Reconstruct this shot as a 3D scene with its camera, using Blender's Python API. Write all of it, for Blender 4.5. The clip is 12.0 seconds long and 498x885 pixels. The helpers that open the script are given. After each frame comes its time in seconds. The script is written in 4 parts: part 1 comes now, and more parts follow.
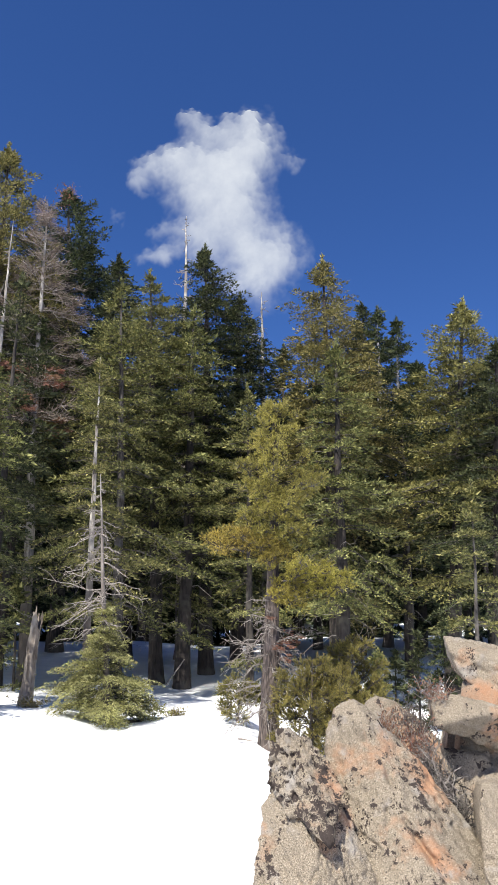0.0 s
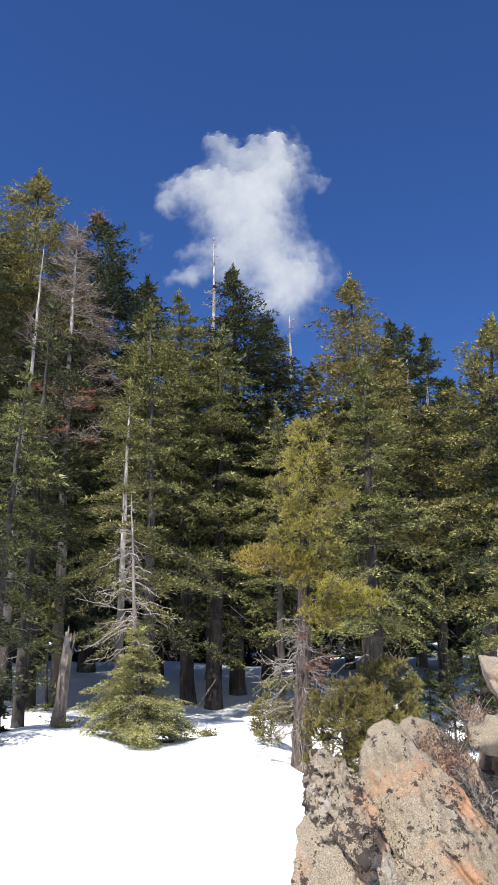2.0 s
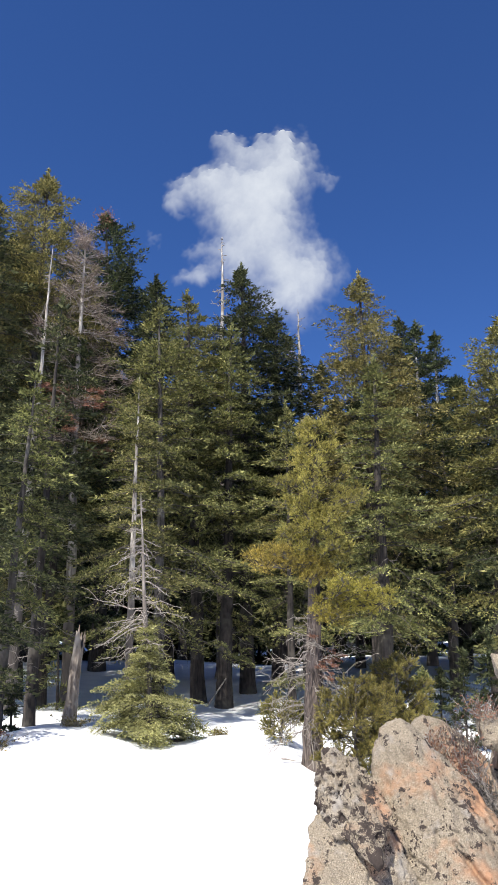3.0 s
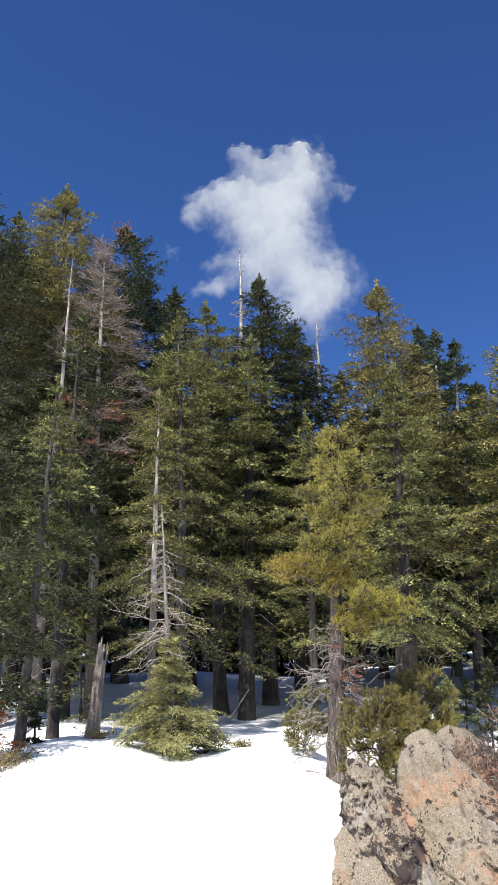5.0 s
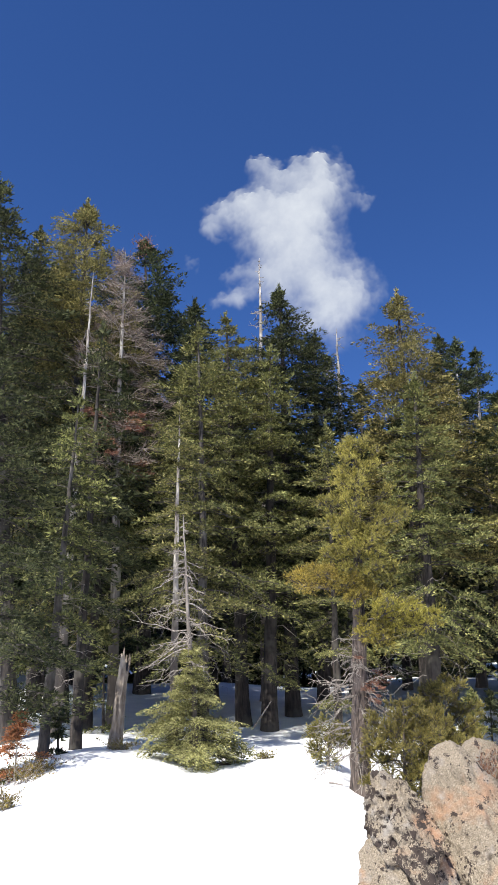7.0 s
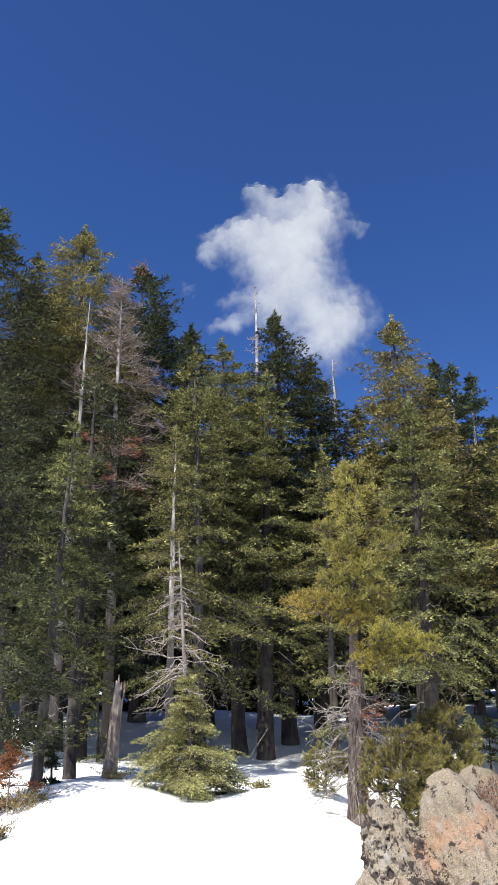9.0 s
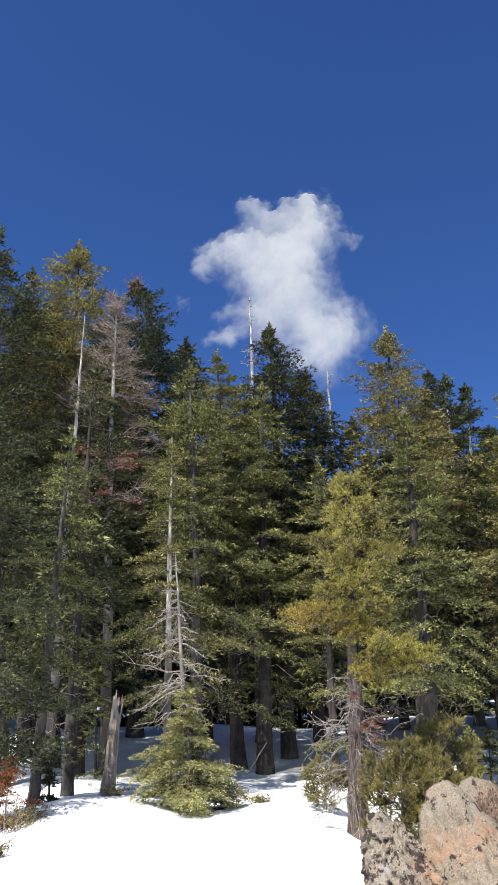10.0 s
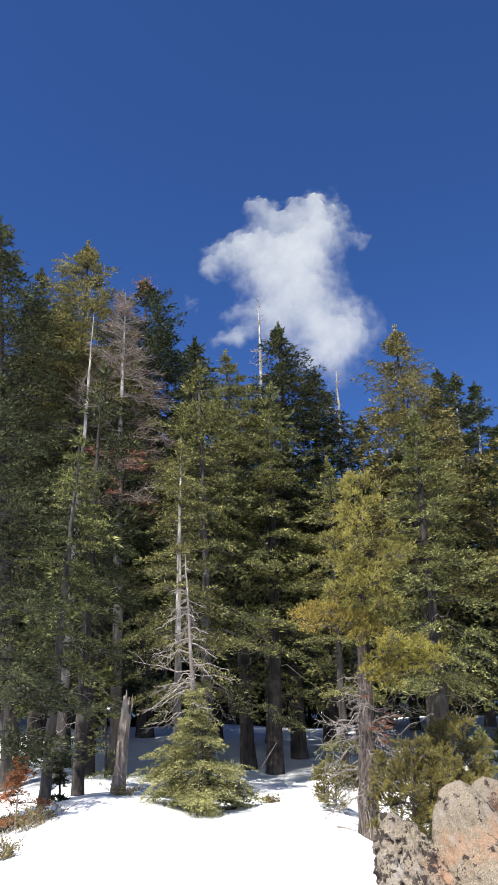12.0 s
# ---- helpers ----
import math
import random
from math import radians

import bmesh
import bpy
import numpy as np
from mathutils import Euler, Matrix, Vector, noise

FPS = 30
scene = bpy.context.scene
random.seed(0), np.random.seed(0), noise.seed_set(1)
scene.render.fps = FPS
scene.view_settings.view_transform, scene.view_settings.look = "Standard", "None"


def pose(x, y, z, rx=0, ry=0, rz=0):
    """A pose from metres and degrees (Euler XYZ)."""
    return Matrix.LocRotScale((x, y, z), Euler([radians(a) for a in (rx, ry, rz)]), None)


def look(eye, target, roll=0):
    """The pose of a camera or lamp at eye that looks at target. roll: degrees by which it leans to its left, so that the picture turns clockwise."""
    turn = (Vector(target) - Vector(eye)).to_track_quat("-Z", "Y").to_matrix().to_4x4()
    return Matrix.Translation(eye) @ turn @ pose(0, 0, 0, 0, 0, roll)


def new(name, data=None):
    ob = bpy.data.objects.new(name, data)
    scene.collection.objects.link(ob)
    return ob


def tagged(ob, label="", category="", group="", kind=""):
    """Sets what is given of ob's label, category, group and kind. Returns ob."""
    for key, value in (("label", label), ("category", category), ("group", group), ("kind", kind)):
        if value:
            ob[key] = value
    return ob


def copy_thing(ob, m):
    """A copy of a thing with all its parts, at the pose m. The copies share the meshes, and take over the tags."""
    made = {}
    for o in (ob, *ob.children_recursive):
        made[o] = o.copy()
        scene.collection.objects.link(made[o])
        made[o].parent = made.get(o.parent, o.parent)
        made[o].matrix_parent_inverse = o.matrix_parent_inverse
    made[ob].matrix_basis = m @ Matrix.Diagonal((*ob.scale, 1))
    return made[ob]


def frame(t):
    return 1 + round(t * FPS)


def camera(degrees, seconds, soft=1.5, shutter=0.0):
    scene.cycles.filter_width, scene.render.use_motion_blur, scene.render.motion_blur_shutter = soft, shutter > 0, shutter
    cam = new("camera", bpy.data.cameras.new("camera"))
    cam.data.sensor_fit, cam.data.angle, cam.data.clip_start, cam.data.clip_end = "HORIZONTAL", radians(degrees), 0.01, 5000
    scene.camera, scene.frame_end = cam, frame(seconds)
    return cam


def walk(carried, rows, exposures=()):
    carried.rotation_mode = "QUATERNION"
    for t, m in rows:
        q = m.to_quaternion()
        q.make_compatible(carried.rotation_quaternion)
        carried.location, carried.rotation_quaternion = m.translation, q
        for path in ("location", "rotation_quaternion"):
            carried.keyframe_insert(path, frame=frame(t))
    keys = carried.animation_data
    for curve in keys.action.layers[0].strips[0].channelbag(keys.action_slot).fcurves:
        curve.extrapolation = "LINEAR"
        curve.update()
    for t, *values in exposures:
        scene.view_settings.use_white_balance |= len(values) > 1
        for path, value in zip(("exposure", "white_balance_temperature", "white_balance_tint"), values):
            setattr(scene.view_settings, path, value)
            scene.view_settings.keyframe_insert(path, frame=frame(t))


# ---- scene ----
LENS = 34.87
cam = camera(LENS, 12.0, soft=0.95)


def aim(x, y, z, yaw, pitch, roll):
    """Camera pose: yaw to the left of +y, pitch up, roll as in look()."""
    a, b = radians(yaw), radians(pitch)
    way = Vector((-math.sin(a) * math.cos(b), math.cos(a) * math.cos(b), math.sin(b)))
    eye = Vector((x, y, z))
    return look(eye, eye + way, roll)


PATH = (
    (0.0, 0.000, 0.000, 1.600, 0.00, 17.00, 1.20),
    (0.5, -0.008, -0.008, 1.598, 0.71, 17.15, 1.15),
    (1.0, -0.006, -0.014, 1.599, 1.41, 17.55, 1.11),
    (1.5, -0.007, -0.011, 1.598, 1.81, 17.95, 1.20),
    (2.0, -0.007, -0.011, 1.596, 2.24, 18.30, 1.28),
    (2.5, -0.010, -0.003, 1.596, 2.73, 18.43, 1.19),
    (3.0, -0.013, 0.004, 1.595, 2.93, 18.21, 1.25),
    (5.0, -0.018, 0.005, 1.589, 4.46, 18.95, 1.09),
    (5.5, -0.013, 0.011, 1.587, 5.00, 18.91, 1.16),
    (6.0, -0.019, 0.003, 1.585, 5.44, 18.93, 1.27),
    (6.5, -0.021, 0.001, 1.587, 5.88, 19.19, 1.25),
    (7.0, -0.020, -0.006, 1.588, 6.05, 19.65, 1.22),
    (9.0, -0.013, -0.007, 1.585, 5.80, 21.47, 1.10),
    (9.5, -0.008, -0.009, 1.583, 5.61, 22.09, 0.68),
    (10.0, -0.009, -0.012, 1.584, 5.50, 22.37, 0.41),
    (10.5, -0.007, -0.010, 1.585, 5.53, 22.48, 0.20),
    (11.0, -0.008, 0.000, 1.586, 5.63, 22.49, 0.22),
    (11.5, -0.009, 0.003, 1.585, 5.81, 22.47, 0.34),
    (12.0, -0.018, 0.009, 1.581, 6.19, 22.37, 0.49),
)
walk(cam, [(row[0], aim(*row[1:])) for row in PATH])

# ---- light ----
SUN_LEFT, SUN_UP = 150.0, 51.0  # degrees to the left of +y, degrees above the ground
world = bpy.data.worlds.new("sky")
scene.world = world
world.use_nodes = True
wn, wl = world.node_tree.nodes, world.node_tree.links
sky = wn.new("ShaderNodeTexSky")
sky.sky_type, sky.sun_disc = "NISHITA", False
sky.sun_elevation, sky.sun_rotation = radians(SUN_UP), radians(-SUN_LEFT)
sky.altitude, sky.air_density, sky.dust_density, sky.ozone_density = 2600, 0.85, 0.05, 4.0
deep = wn.new("ShaderNodeHueSaturation")
deep.inputs["Hue"].default_value, deep.inputs["Saturation"].default_value = 0.511, 1.19
wl.new(sky.outputs[0], deep.inputs["Color"])
wl.new(deep.outputs[0], wn["Background"].inputs[0])
wn["Background"].inputs[1].default_value = 0.103
sun = new("sun", bpy.data.lights.new("sun", "SUN"))
sun.data.energy, sun.data.angle, sun.data.color = 4.6, radians(0.53), (1.0, 0.95, 0.86)
to_sun = Vector((-math.sin(radians(SUN_LEFT)) * math.cos(radians(SUN_UP)), math.cos(radians(SUN_LEFT)) * math.cos(radians(SUN_UP)), math.sin(radians(SUN_UP))))
sun.matrix_world = look(to_sun * 60, (0, 0, 0))
scene.view_settings.exposure = 0.8


# ---- materials ----
def material(name):
    mat = bpy.data.materials.new(name)
    mat.use_nodes = True
    n, l = mat.node_tree.nodes, mat.node_tree.links
    return mat, n, l, n["Principled BSDF"]


def ramp(n, stops, mode="LINEAR"):
    node = n.new("ShaderNodeValToRGB")
    node.color_ramp.interpolation = mode
    e = node.color_ramp.elements
    while len(e) < len(stops):
        e.new(0.5)
    for el, (pos, col) in zip(e, stops):
        el.position, el.color = pos, (*col, 1.0)
    return node


def texture(n, l, kind, scale, coords, detail=4.0, rough=0.6, stretch=None):
    node = n.new("ShaderNodeTex" + kind)
    node.inputs["Scale"].default_value = scale
    if kind == "Noise":
        node.inputs["Detail"].default_value, node.inputs["Roughness"].default_value = detail, rough
    out = coords
    if stretch:
        mp = n.new("ShaderNodeMapping")
        mp.inputs["Scale"].default_value = stretch
        l.new(coords, mp.inputs[0])
        out = mp.outputs[0]
    l.new(out, node.inputs["Vector"])
    return node


def mixed(n, l, fac, a, b, blend="MIX"):
    node = n.new("ShaderNodeMix")
    node.data_type, node.blend_type = "RGBA", blend
    for sock, val in ((node.inputs[0], fac), (node.inputs[6], a), (node.inputs[7], b)):
        if isinstance(val, bpy.types.NodeSocket):
            l.new(val, sock)
        elif isinstance(val, tuple):
            sock.default_value = (*val, 1.0)
        else:
            sock.default_value = val
    return node.outputs[2]


def bump(n, l, height, strength, distance, bsdf, below=None):
    node = n.new("ShaderNodeBump")
    node.inputs["Strength"].default_value, node.inputs["Distance"].default_value = strength, distance
    l.new(height, node.inputs["Height"])
    if below:
        l.new(below, node.inputs["Normal"])
    l.new(node.outputs[0], bsdf.inputs["Normal"])
    return node.outputs[0]


def foliage(name, dark, mid, tip, through_light=0.3):
    """Needles: colour differs from sprig to sprig and from tree to tree; light passes through them a little."""
    mat, n, l, b = material(name)
    geo, info = n.new("ShaderNodeNewGeometry"), n.new("ShaderNodeObjectInfo")
    r = ramp(n, ((0.0, dark), (0.55, mid), (1.0, tip)))
    l.new(geo.outputs["Random Per Island"], r.inputs[0])
    big = texture(n, l, "Noise", 0.9, n.new("ShaderNodeTexCoord").outputs["Object"], 2.0)
    tone = n.new("ShaderNodeMapRange")
    tone.inputs[1].default_value, tone.inputs[2].default_value = 0.3, 0.7
    tone.inputs[3].default_value, tone.inputs[4].default_value = 0.7, 1.25
    l.new(big.outputs[0], tone.inputs[0])
    hsv = n.new("ShaderNodeHueSaturation")
    clump = texture(n, l, "Noise", 3.6, n.new("ShaderNodeTexCoord").outputs["Object"], 3.0, 0.65)
    spread = n.new("ShaderNodeMapRange")
    spread.inputs[1].default_value, spread.inputs[2].default_value = 0.32, 0.68
    spread.inputs[3].default_value, spread.inputs[4].default_value = 0.7, 1.35
    l.new(clump.outputs[0], spread.inputs[0])
    both = n.new("ShaderNodeMath")
    both.operation = "MULTIPLY"
    l.new(tone.outputs[0], both.inputs[0])
    l.new(spread.outputs[0], both.inputs[1])
    l.new(both.outputs[0], hsv.inputs["Value"])
    hue = n.new("ShaderNodeMapRange")
    hue.inputs[3].default_value, hue.inputs[4].default_value = 0.485, 0.515
    l.new(info.outputs["Random"], hue.inputs[0])
    l.new(hue.outputs[0], hsv.inputs["Hue"])
    l.new(r.outputs[0], hsv.inputs["Color"])
    b.inputs["Roughness"].default_value = 0.7
    b.inputs["Specular IOR Level"].default_value = 0.12
    l.new(hsv.outputs[0], b.inputs["Base Color"])
    tr, mx = n.new("ShaderNodeBsdfTranslucent"), n.new("ShaderNodeMixShader")
    l.new(hsv.outputs[0], tr.inputs[0])
    mx.inputs[0].default_value = through_light
    l.new(b.outputs[0], mx.inputs[1])
    l.new(tr.outputs[0], mx.inputs[2])
    l.new(mx.outputs[0], n["Material Output"].inputs[0])
    return mat


def bark(name, dark, light, lichen=None, scale=1.0, foot=None):
    """Furrowed bark. foot: colour of the lower trunk, where it differs."""
    mat, n, l, b = material(name)
    co = n.new("ShaderNodeTexCoord").outputs["Object"]
    furrow = texture(n, l, "Noise", 9.0 * scale, co, 6.0, 0.65, (1, 1, 0.16))
    plate = texture(n, l, "Voronoi", 7.0 * scale, co, stretch=(1, 1, 0.3))
    patch = texture(n, l, "Noise", 1.3, co, 3.0)
    r = ramp(n, ((0.38, dark), (0.64, light)))
    l.new(furrow.outputs[0], r.inputs[0])
    col = r.outputs[0]
    if lichen:
        m = ramp(n, ((0.5, (0, 0, 0)), (0.62, (1, 1, 1))))
        l.new(patch.outputs[0], m.inputs[0])
        col = mixed(n, l, m.outputs[0], col, lichen)
    if foot:
        sep, reach = n.new("ShaderNodeSeparateXYZ"), n.new("ShaderNodeMath")
        l.new(co, sep.inputs[0])
        reach.operation = "MULTIPLY_ADD"
        l.new(patch.outputs[0], reach.inputs[0])
        reach.inputs[1].default_value = 3.0
        l.new(sep.outputs[2], reach.inputs[2])
        up = n.new("ShaderNodeMapRange")
        up.inputs[1].default_value, up.inputs[2].default_value = 3.6, 6.4
        l.new(reach.outputs[0], up.inputs[0])
        col = mixed(n, l, up.outputs[0], mixed(n, l, furrow.outputs[0], dark, foot), col)
    l.new(col, b.inputs["Base Color"])
    b.inputs["Roughness"].default_value = 0.9
    first = bump(n, l, plate.outputs["Distance"], 0.7, 0.04, b)
    bump(n, l, furrow.outputs[0], 0.9, 0.05, b, first)
    return mat


NEEDLE_FIR = foliage("fir_needles", (0.07, 0.08, 0.032), (0.175, 0.182, 0.07), (0.36, 0.34, 0.13), 0.12)
# darker fir green, with shade on rear, outer and low firs put into the colour
NEEDLE_DARK_SHADED = foliage("dark_shaded_fir_needles", (0.021, 0.029, 0.015), (0.058, 0.069, 0.033), (0.155, 0.164, 0.072), 0.1)
NEEDLE_GOLD = foliage("sunburnt_fir_needles", (0.08, 0.083, 0.032), (0.2, 0.192, 0.07), (0.4, 0.36, 0.13), 0.12)
NEEDLE_PINE = foliage("pine_needles", (0.15, 0.135, 0.032), (0.38, 0.33, 0.075), (0.6, 0.5, 0.14), 0.4)
NEEDLE_OLIVE = foliage("olive_pine_needles", (0.14, 0.14, 0.04), (0.36, 0.33, 0.09), (0.6, 0.52, 0.16), 0.4)
NEEDLE_LUSH = foliage("young_pine_needles", (0.11, 0.115, 0.035), (0.27, 0.255, 0.072), (0.46, 0.4, 0.12), 0.4)
NEEDLE_RED = foliage("dead_red_needles", (0.2, 0.075, 0.04), (0.42, 0.16, 0.085), (0.55, 0.27, 0.16))
NEEDLE_PALE = foliage("frosted_fir_needles", (0.15, 0.15, 0.065), (0.36, 0.345, 0.15), (0.56, 0.52, 0.26), 0.3)
NEEDLE_RUST = foliage("dead_rust_needles", (0.13, 0.07, 0.045), (0.28, 0.15, 0.1), (0.4, 0.24, 0.16))
NEEDLE_BROWN = foliage("dry_brown_twigs", (0.12, 0.09, 0.075), (0.25, 0.2, 0.165), (0.38, 0.31, 0.26), 0.1)
NEEDLE_SHRUB = foliage("shrub_leaves", (0.08, 0.07, 0.02), (0.2, 0.16, 0.05), (0.3, 0.24, 0.09))
BARK_DARK = bark("fir_bark", (0.008, 0.0065, 0.006), (0.05, 0.04, 0.034), (0.06, 0.054, 0.045), 1.3)
BARK_GREY = bark("grey_fir_bark", (0.02, 0.017, 0.015), (0.11, 0.095, 0.083), (0.14, 0.13, 0.115), 1.5)
BARK_PALE = bark("pale_bare_trunk", (0.14, 0.12, 0.105), (0.62, 0.58, 0.52), (0.24, 0.21, 0.185), 1.0, (0.07, 0.058, 0.05))
BARK_PINE = bark("pine_bark", (0.028, 0.021, 0.018), (0.18, 0.14, 0.118), (0.15, 0.12, 0.105), 3.2)
DEAD_WOOD = bark("weathered_dead_wood", (0.17, 0.145, 0.125), (0.5, 0.45, 0.4), None, 3.0)
STUMP_WOOD = bark("weathered_stump_wood", (0.1, 0.078, 0.06), (0.31, 0.265, 0.22), (0.33, 0.31, 0.28), 1.5)


def snow_material():
    mat, n, l, b = material("snow")
    co = n.new("ShaderNodeTexCoord").outputs["Object"]
    soft, fine = texture(n, l, "Noise", 1.6, co, 5.0), texture(n, l, "Noise", 45.0, co, 3.0)
    r = ramp(n, ((0.3, (0.8, 0.82, 0.85)), (0.6, (0.9, 0.91, 0.92))))
    l.new(soft.outputs[0], r.inputs[0])
    grit = texture(n, l, "Noise", 12.0, co, 8.0, 0.75)
    g = ramp(n, ((0.66, (0, 0, 0)), (0.72, (1, 1, 1))))
    l.new(grit.outputs[0], g.inputs[0])
    l.new(mixed(n, l, g.outputs[0], r.outputs[0], (0.62, 0.6, 0.56)), b.inputs["Base Color"])
    b.inputs["Roughness"].default_value = 0.65
    b.inputs["Specular IOR Level"].default_value = 0.3
    first = bump(n, l, soft.outputs[0], 0.35, 0.08, b)
    bump(n, l, fine.outputs[0], 0.25, 0.008, b, first)
    return mat


def rock_material(name="lichen_rock", crusted=0.0):
    """Pale granite-like rock: speckled grain, orange bloom, near-black crusty spots."""
    mat, n, l, b = material(name)
    co = n.new("ShaderNodeTexCoord").outputs["Object"]
    grain = texture(n, l, "Noise", 150.0, co, 3.0, 0.8)
    base = ramp(n, ((0.32, (0.07, 0.058, 0.043)), (0.5, (0.21, 0.175, 0.13)), (0.68, (0.42, 0.36, 0.28))))
    l.new(grain.outputs[0], base.inputs[0])
    broad = texture(n, l, "Noise", 2.6, co, 6.0, 0.6)
    orange = ramp(n, ((0.52, (0, 0, 0)), (0.66, (1, 1, 1))))
    l.new(broad.outputs[0], orange.inputs[0])
    col = mixed(n, l, orange.outputs[0], base.outputs[0], mixed(n, l, 0.62, base.outputs[0], (0.4, 0.19, 0.095)))
    grey = texture(n, l, "Noise", 5.5, co, 5.0, 0.65)
    gm = ramp(n, ((0.55, (0, 0, 0)), (0.68, (1, 1, 1))))
    l.new(grey.outputs[0], gm.inputs[0])
    col = mixed(n, l, gm.outputs[0], col, mixed(n, l, 0.6, base.outputs[0], (0.29, 0.275, 0.255)))
    # crusty dark spots of all sizes, most of them gathered in patches
    warp = texture(n, l, "Noise", 34.0, co, 5.0, 0.75)
    shifted = mixed(n, l, 0.1, co, warp.outputs["Color"])
    cells = texture(n, l, "Voronoi", 27.0, shifted, stretch=(0.9, 1.0, 1.2))
    cluster = texture(n, l, "Noise", 2.7, co, 5.0, 0.65)
    chance = n.new("ShaderNodeSeparateColor")
    l.new(cells.outputs["Color"], chance.inputs[0])
    odds = n.new("ShaderNodeMapRange")
    odds.inputs[1].default_value, odds.inputs[2].default_value = 0.42, 0.66
    odds.inputs[3].default_value, odds.inputs[4].default_value = -0.97 + crusted, 0.3 + crusted
    l.new(cluster.outputs[0], odds.inputs[0])
    size = n.new("ShaderNodeMath")
    l.new(chance.outputs[0], size.inputs[0])
    l.new(odds.outputs[0], size.inputs[1])
    radius = n.new("ShaderNodeMath")
    radius.operation = "MULTIPLY"
    l.new(size.outputs[0], radius.inputs[0])
    radius.inputs[1].default_value = 0.7
    less = n.new("ShaderNodeMath")
    less.operation = "LESS_THAN"
    l.new(cells.outputs["Distance"], less.inputs[0])
    l.new(radius.outputs[0], less.inputs[1])
    col = mixed(n, l, less.outputs[0], col, mixed(n, l, grain.outputs[0], (0.016, 0.013, 0.012), (0.075, 0.058, 0.05)))
    # a finer crust of small flecks
    flecks = texture(n, l, "Voronoi", 58.0, mixed(n, l, 0.04, co, warp.outputs["Color"]), stretch=(1.3, 1.0, 0.55))
    crust = texture(n, l, "Noise", 4.3, co, 5.0, 0.65, (1.2, 1.0, 0.6))
    most = n.new("ShaderNodeMapRange")
    most.inputs[1].default_value, most.inputs[2].default_value = 0.52, 0.72
    most.inputs[3].default_value, most.inputs[4].default_value = 0.02, 0.62
    l.new(crust.outputs[0], most.inputs[0])
    small = n.new("ShaderNodeMath")
    small.operation = "LESS_THAN"
    l.new(flecks.outputs["Distance"], small.inputs[0])
    l.new(most.outputs[0], small.inputs[1])
    col = mixed(n, l, small.outputs[0], col, (0.04, 0.03, 0.026))
    l.new(col, b.inputs["Base Color"])
    b.inputs["Roughness"].default_value = 0.92
    b.inputs["Specular IOR Level"].default_value = 0.2
    first = bump(n, l, grain.outputs[0], 0.5, 0.006, b)
    bump(n, l, grey.outputs[0], 0.6, 0.03, b, first)
    return mat


SNOW, ROCK, ROCK_CRUST = snow_material(), rock_material(), rock_material("crusted_rock", 0.75)


# ---- mesh helpers ----
def mesh(name, chunks, mat, smooth=False, extra=(), second=None):
    """One mesh from chunks of (vertices, quads or triangles) arrays; the extra chunks take the second material."""
    vs, loops, totals, off, slots = [], [], [], 0, []
    for k, (v, f) in enumerate((*chunks, *extra)):
        slots.append(np.full(len(f), int(k >= len(chunks))))
        vs.append(np.asarray(v, float).reshape(-1, 3))
        f = np.asarray(f, int)
        loops.append((f + off).ravel())
        totals.append(np.full(len(f), f.shape[1]))
        off += len(vs[-1])
    vs, loops, totals = np.concatenate(vs), np.concatenate(loops), np.concatenate(totals)
    me = bpy.data.meshes.new(name)
    me.vertices.add(len(vs))
    me.vertices.foreach_set("co", vs.ravel())
    me.loops.add(len(loops))
    me.loops.foreach_set("vertex_index", loops)
    me.polygons.add(len(totals))
    me.polygons.foreach_set("loop_start", np.concatenate([[0], np.cumsum(totals)[:-1]]))
    me.polygons.foreach_set("loop_total", totals)
    if smooth:
        me.polygons.foreach_set("use_smooth", np.ones(len(totals), bool))
    me.materials.append(mat)
    if second:
        me.materials.append(second)
        me.polygons.foreach_set("material_index", np.concatenate(slots))
    me.update(calc_edges=True)
    return me


def part(name, data, parent, label=""):
    ob = new(name, data)
    ob.parent = parent
    return tagged(ob, label)


def unit(v):
    return v / np.maximum(np.linalg.norm(v, axis=-1, keepdims=True), 1e-9)


def tubes(paths, radii, sides=4, rough=0.0, rng=None):
    """Tapered tubes along paths (n, k, 3) with radii (n, k)."""
    paths, radii = np.asarray(paths, float), np.asarray(radii, float)
    n, k, _ = paths.shape
    t = unit(np.gradient(paths, axis=1))
    ref = np.where(np.abs(t[..., 2:3]) > 0.9, [1.0, 0.0, 0.0], [0.0, 0.0, 1.0])
    a = unit(np.cross(t, ref))
    b = np.cross(t, a)
    ang = np.arange(sides) / sides * 2 * np.pi
    r = radii[:, :, None] * np.ones(sides)
    if rough and rng is not None:
        r = r * (1 + rng.normal(0, rough, r.shape))
    v = paths[:, :, None] + r[..., None] * (np.cos(ang)[:, None] * a[:, :, None] + np.sin(ang)[:, None] * b[:, :, None])
    i = np.arange(n)[:, None, None] * k * sides + np.arange(k - 1)[None, :, None] * sides + np.arange(sides)[None, None, :]
    j = np.arange(n)[:, None, None] * k * sides + np.arange(k - 1)[None, :, None] * sides + (np.arange(sides)[None, None, :] + 1) % sides
    f = np.stack([i, j, j + sides, i + sides], -1).reshape(-1, 4)
    return v.reshape(-1, 3), f


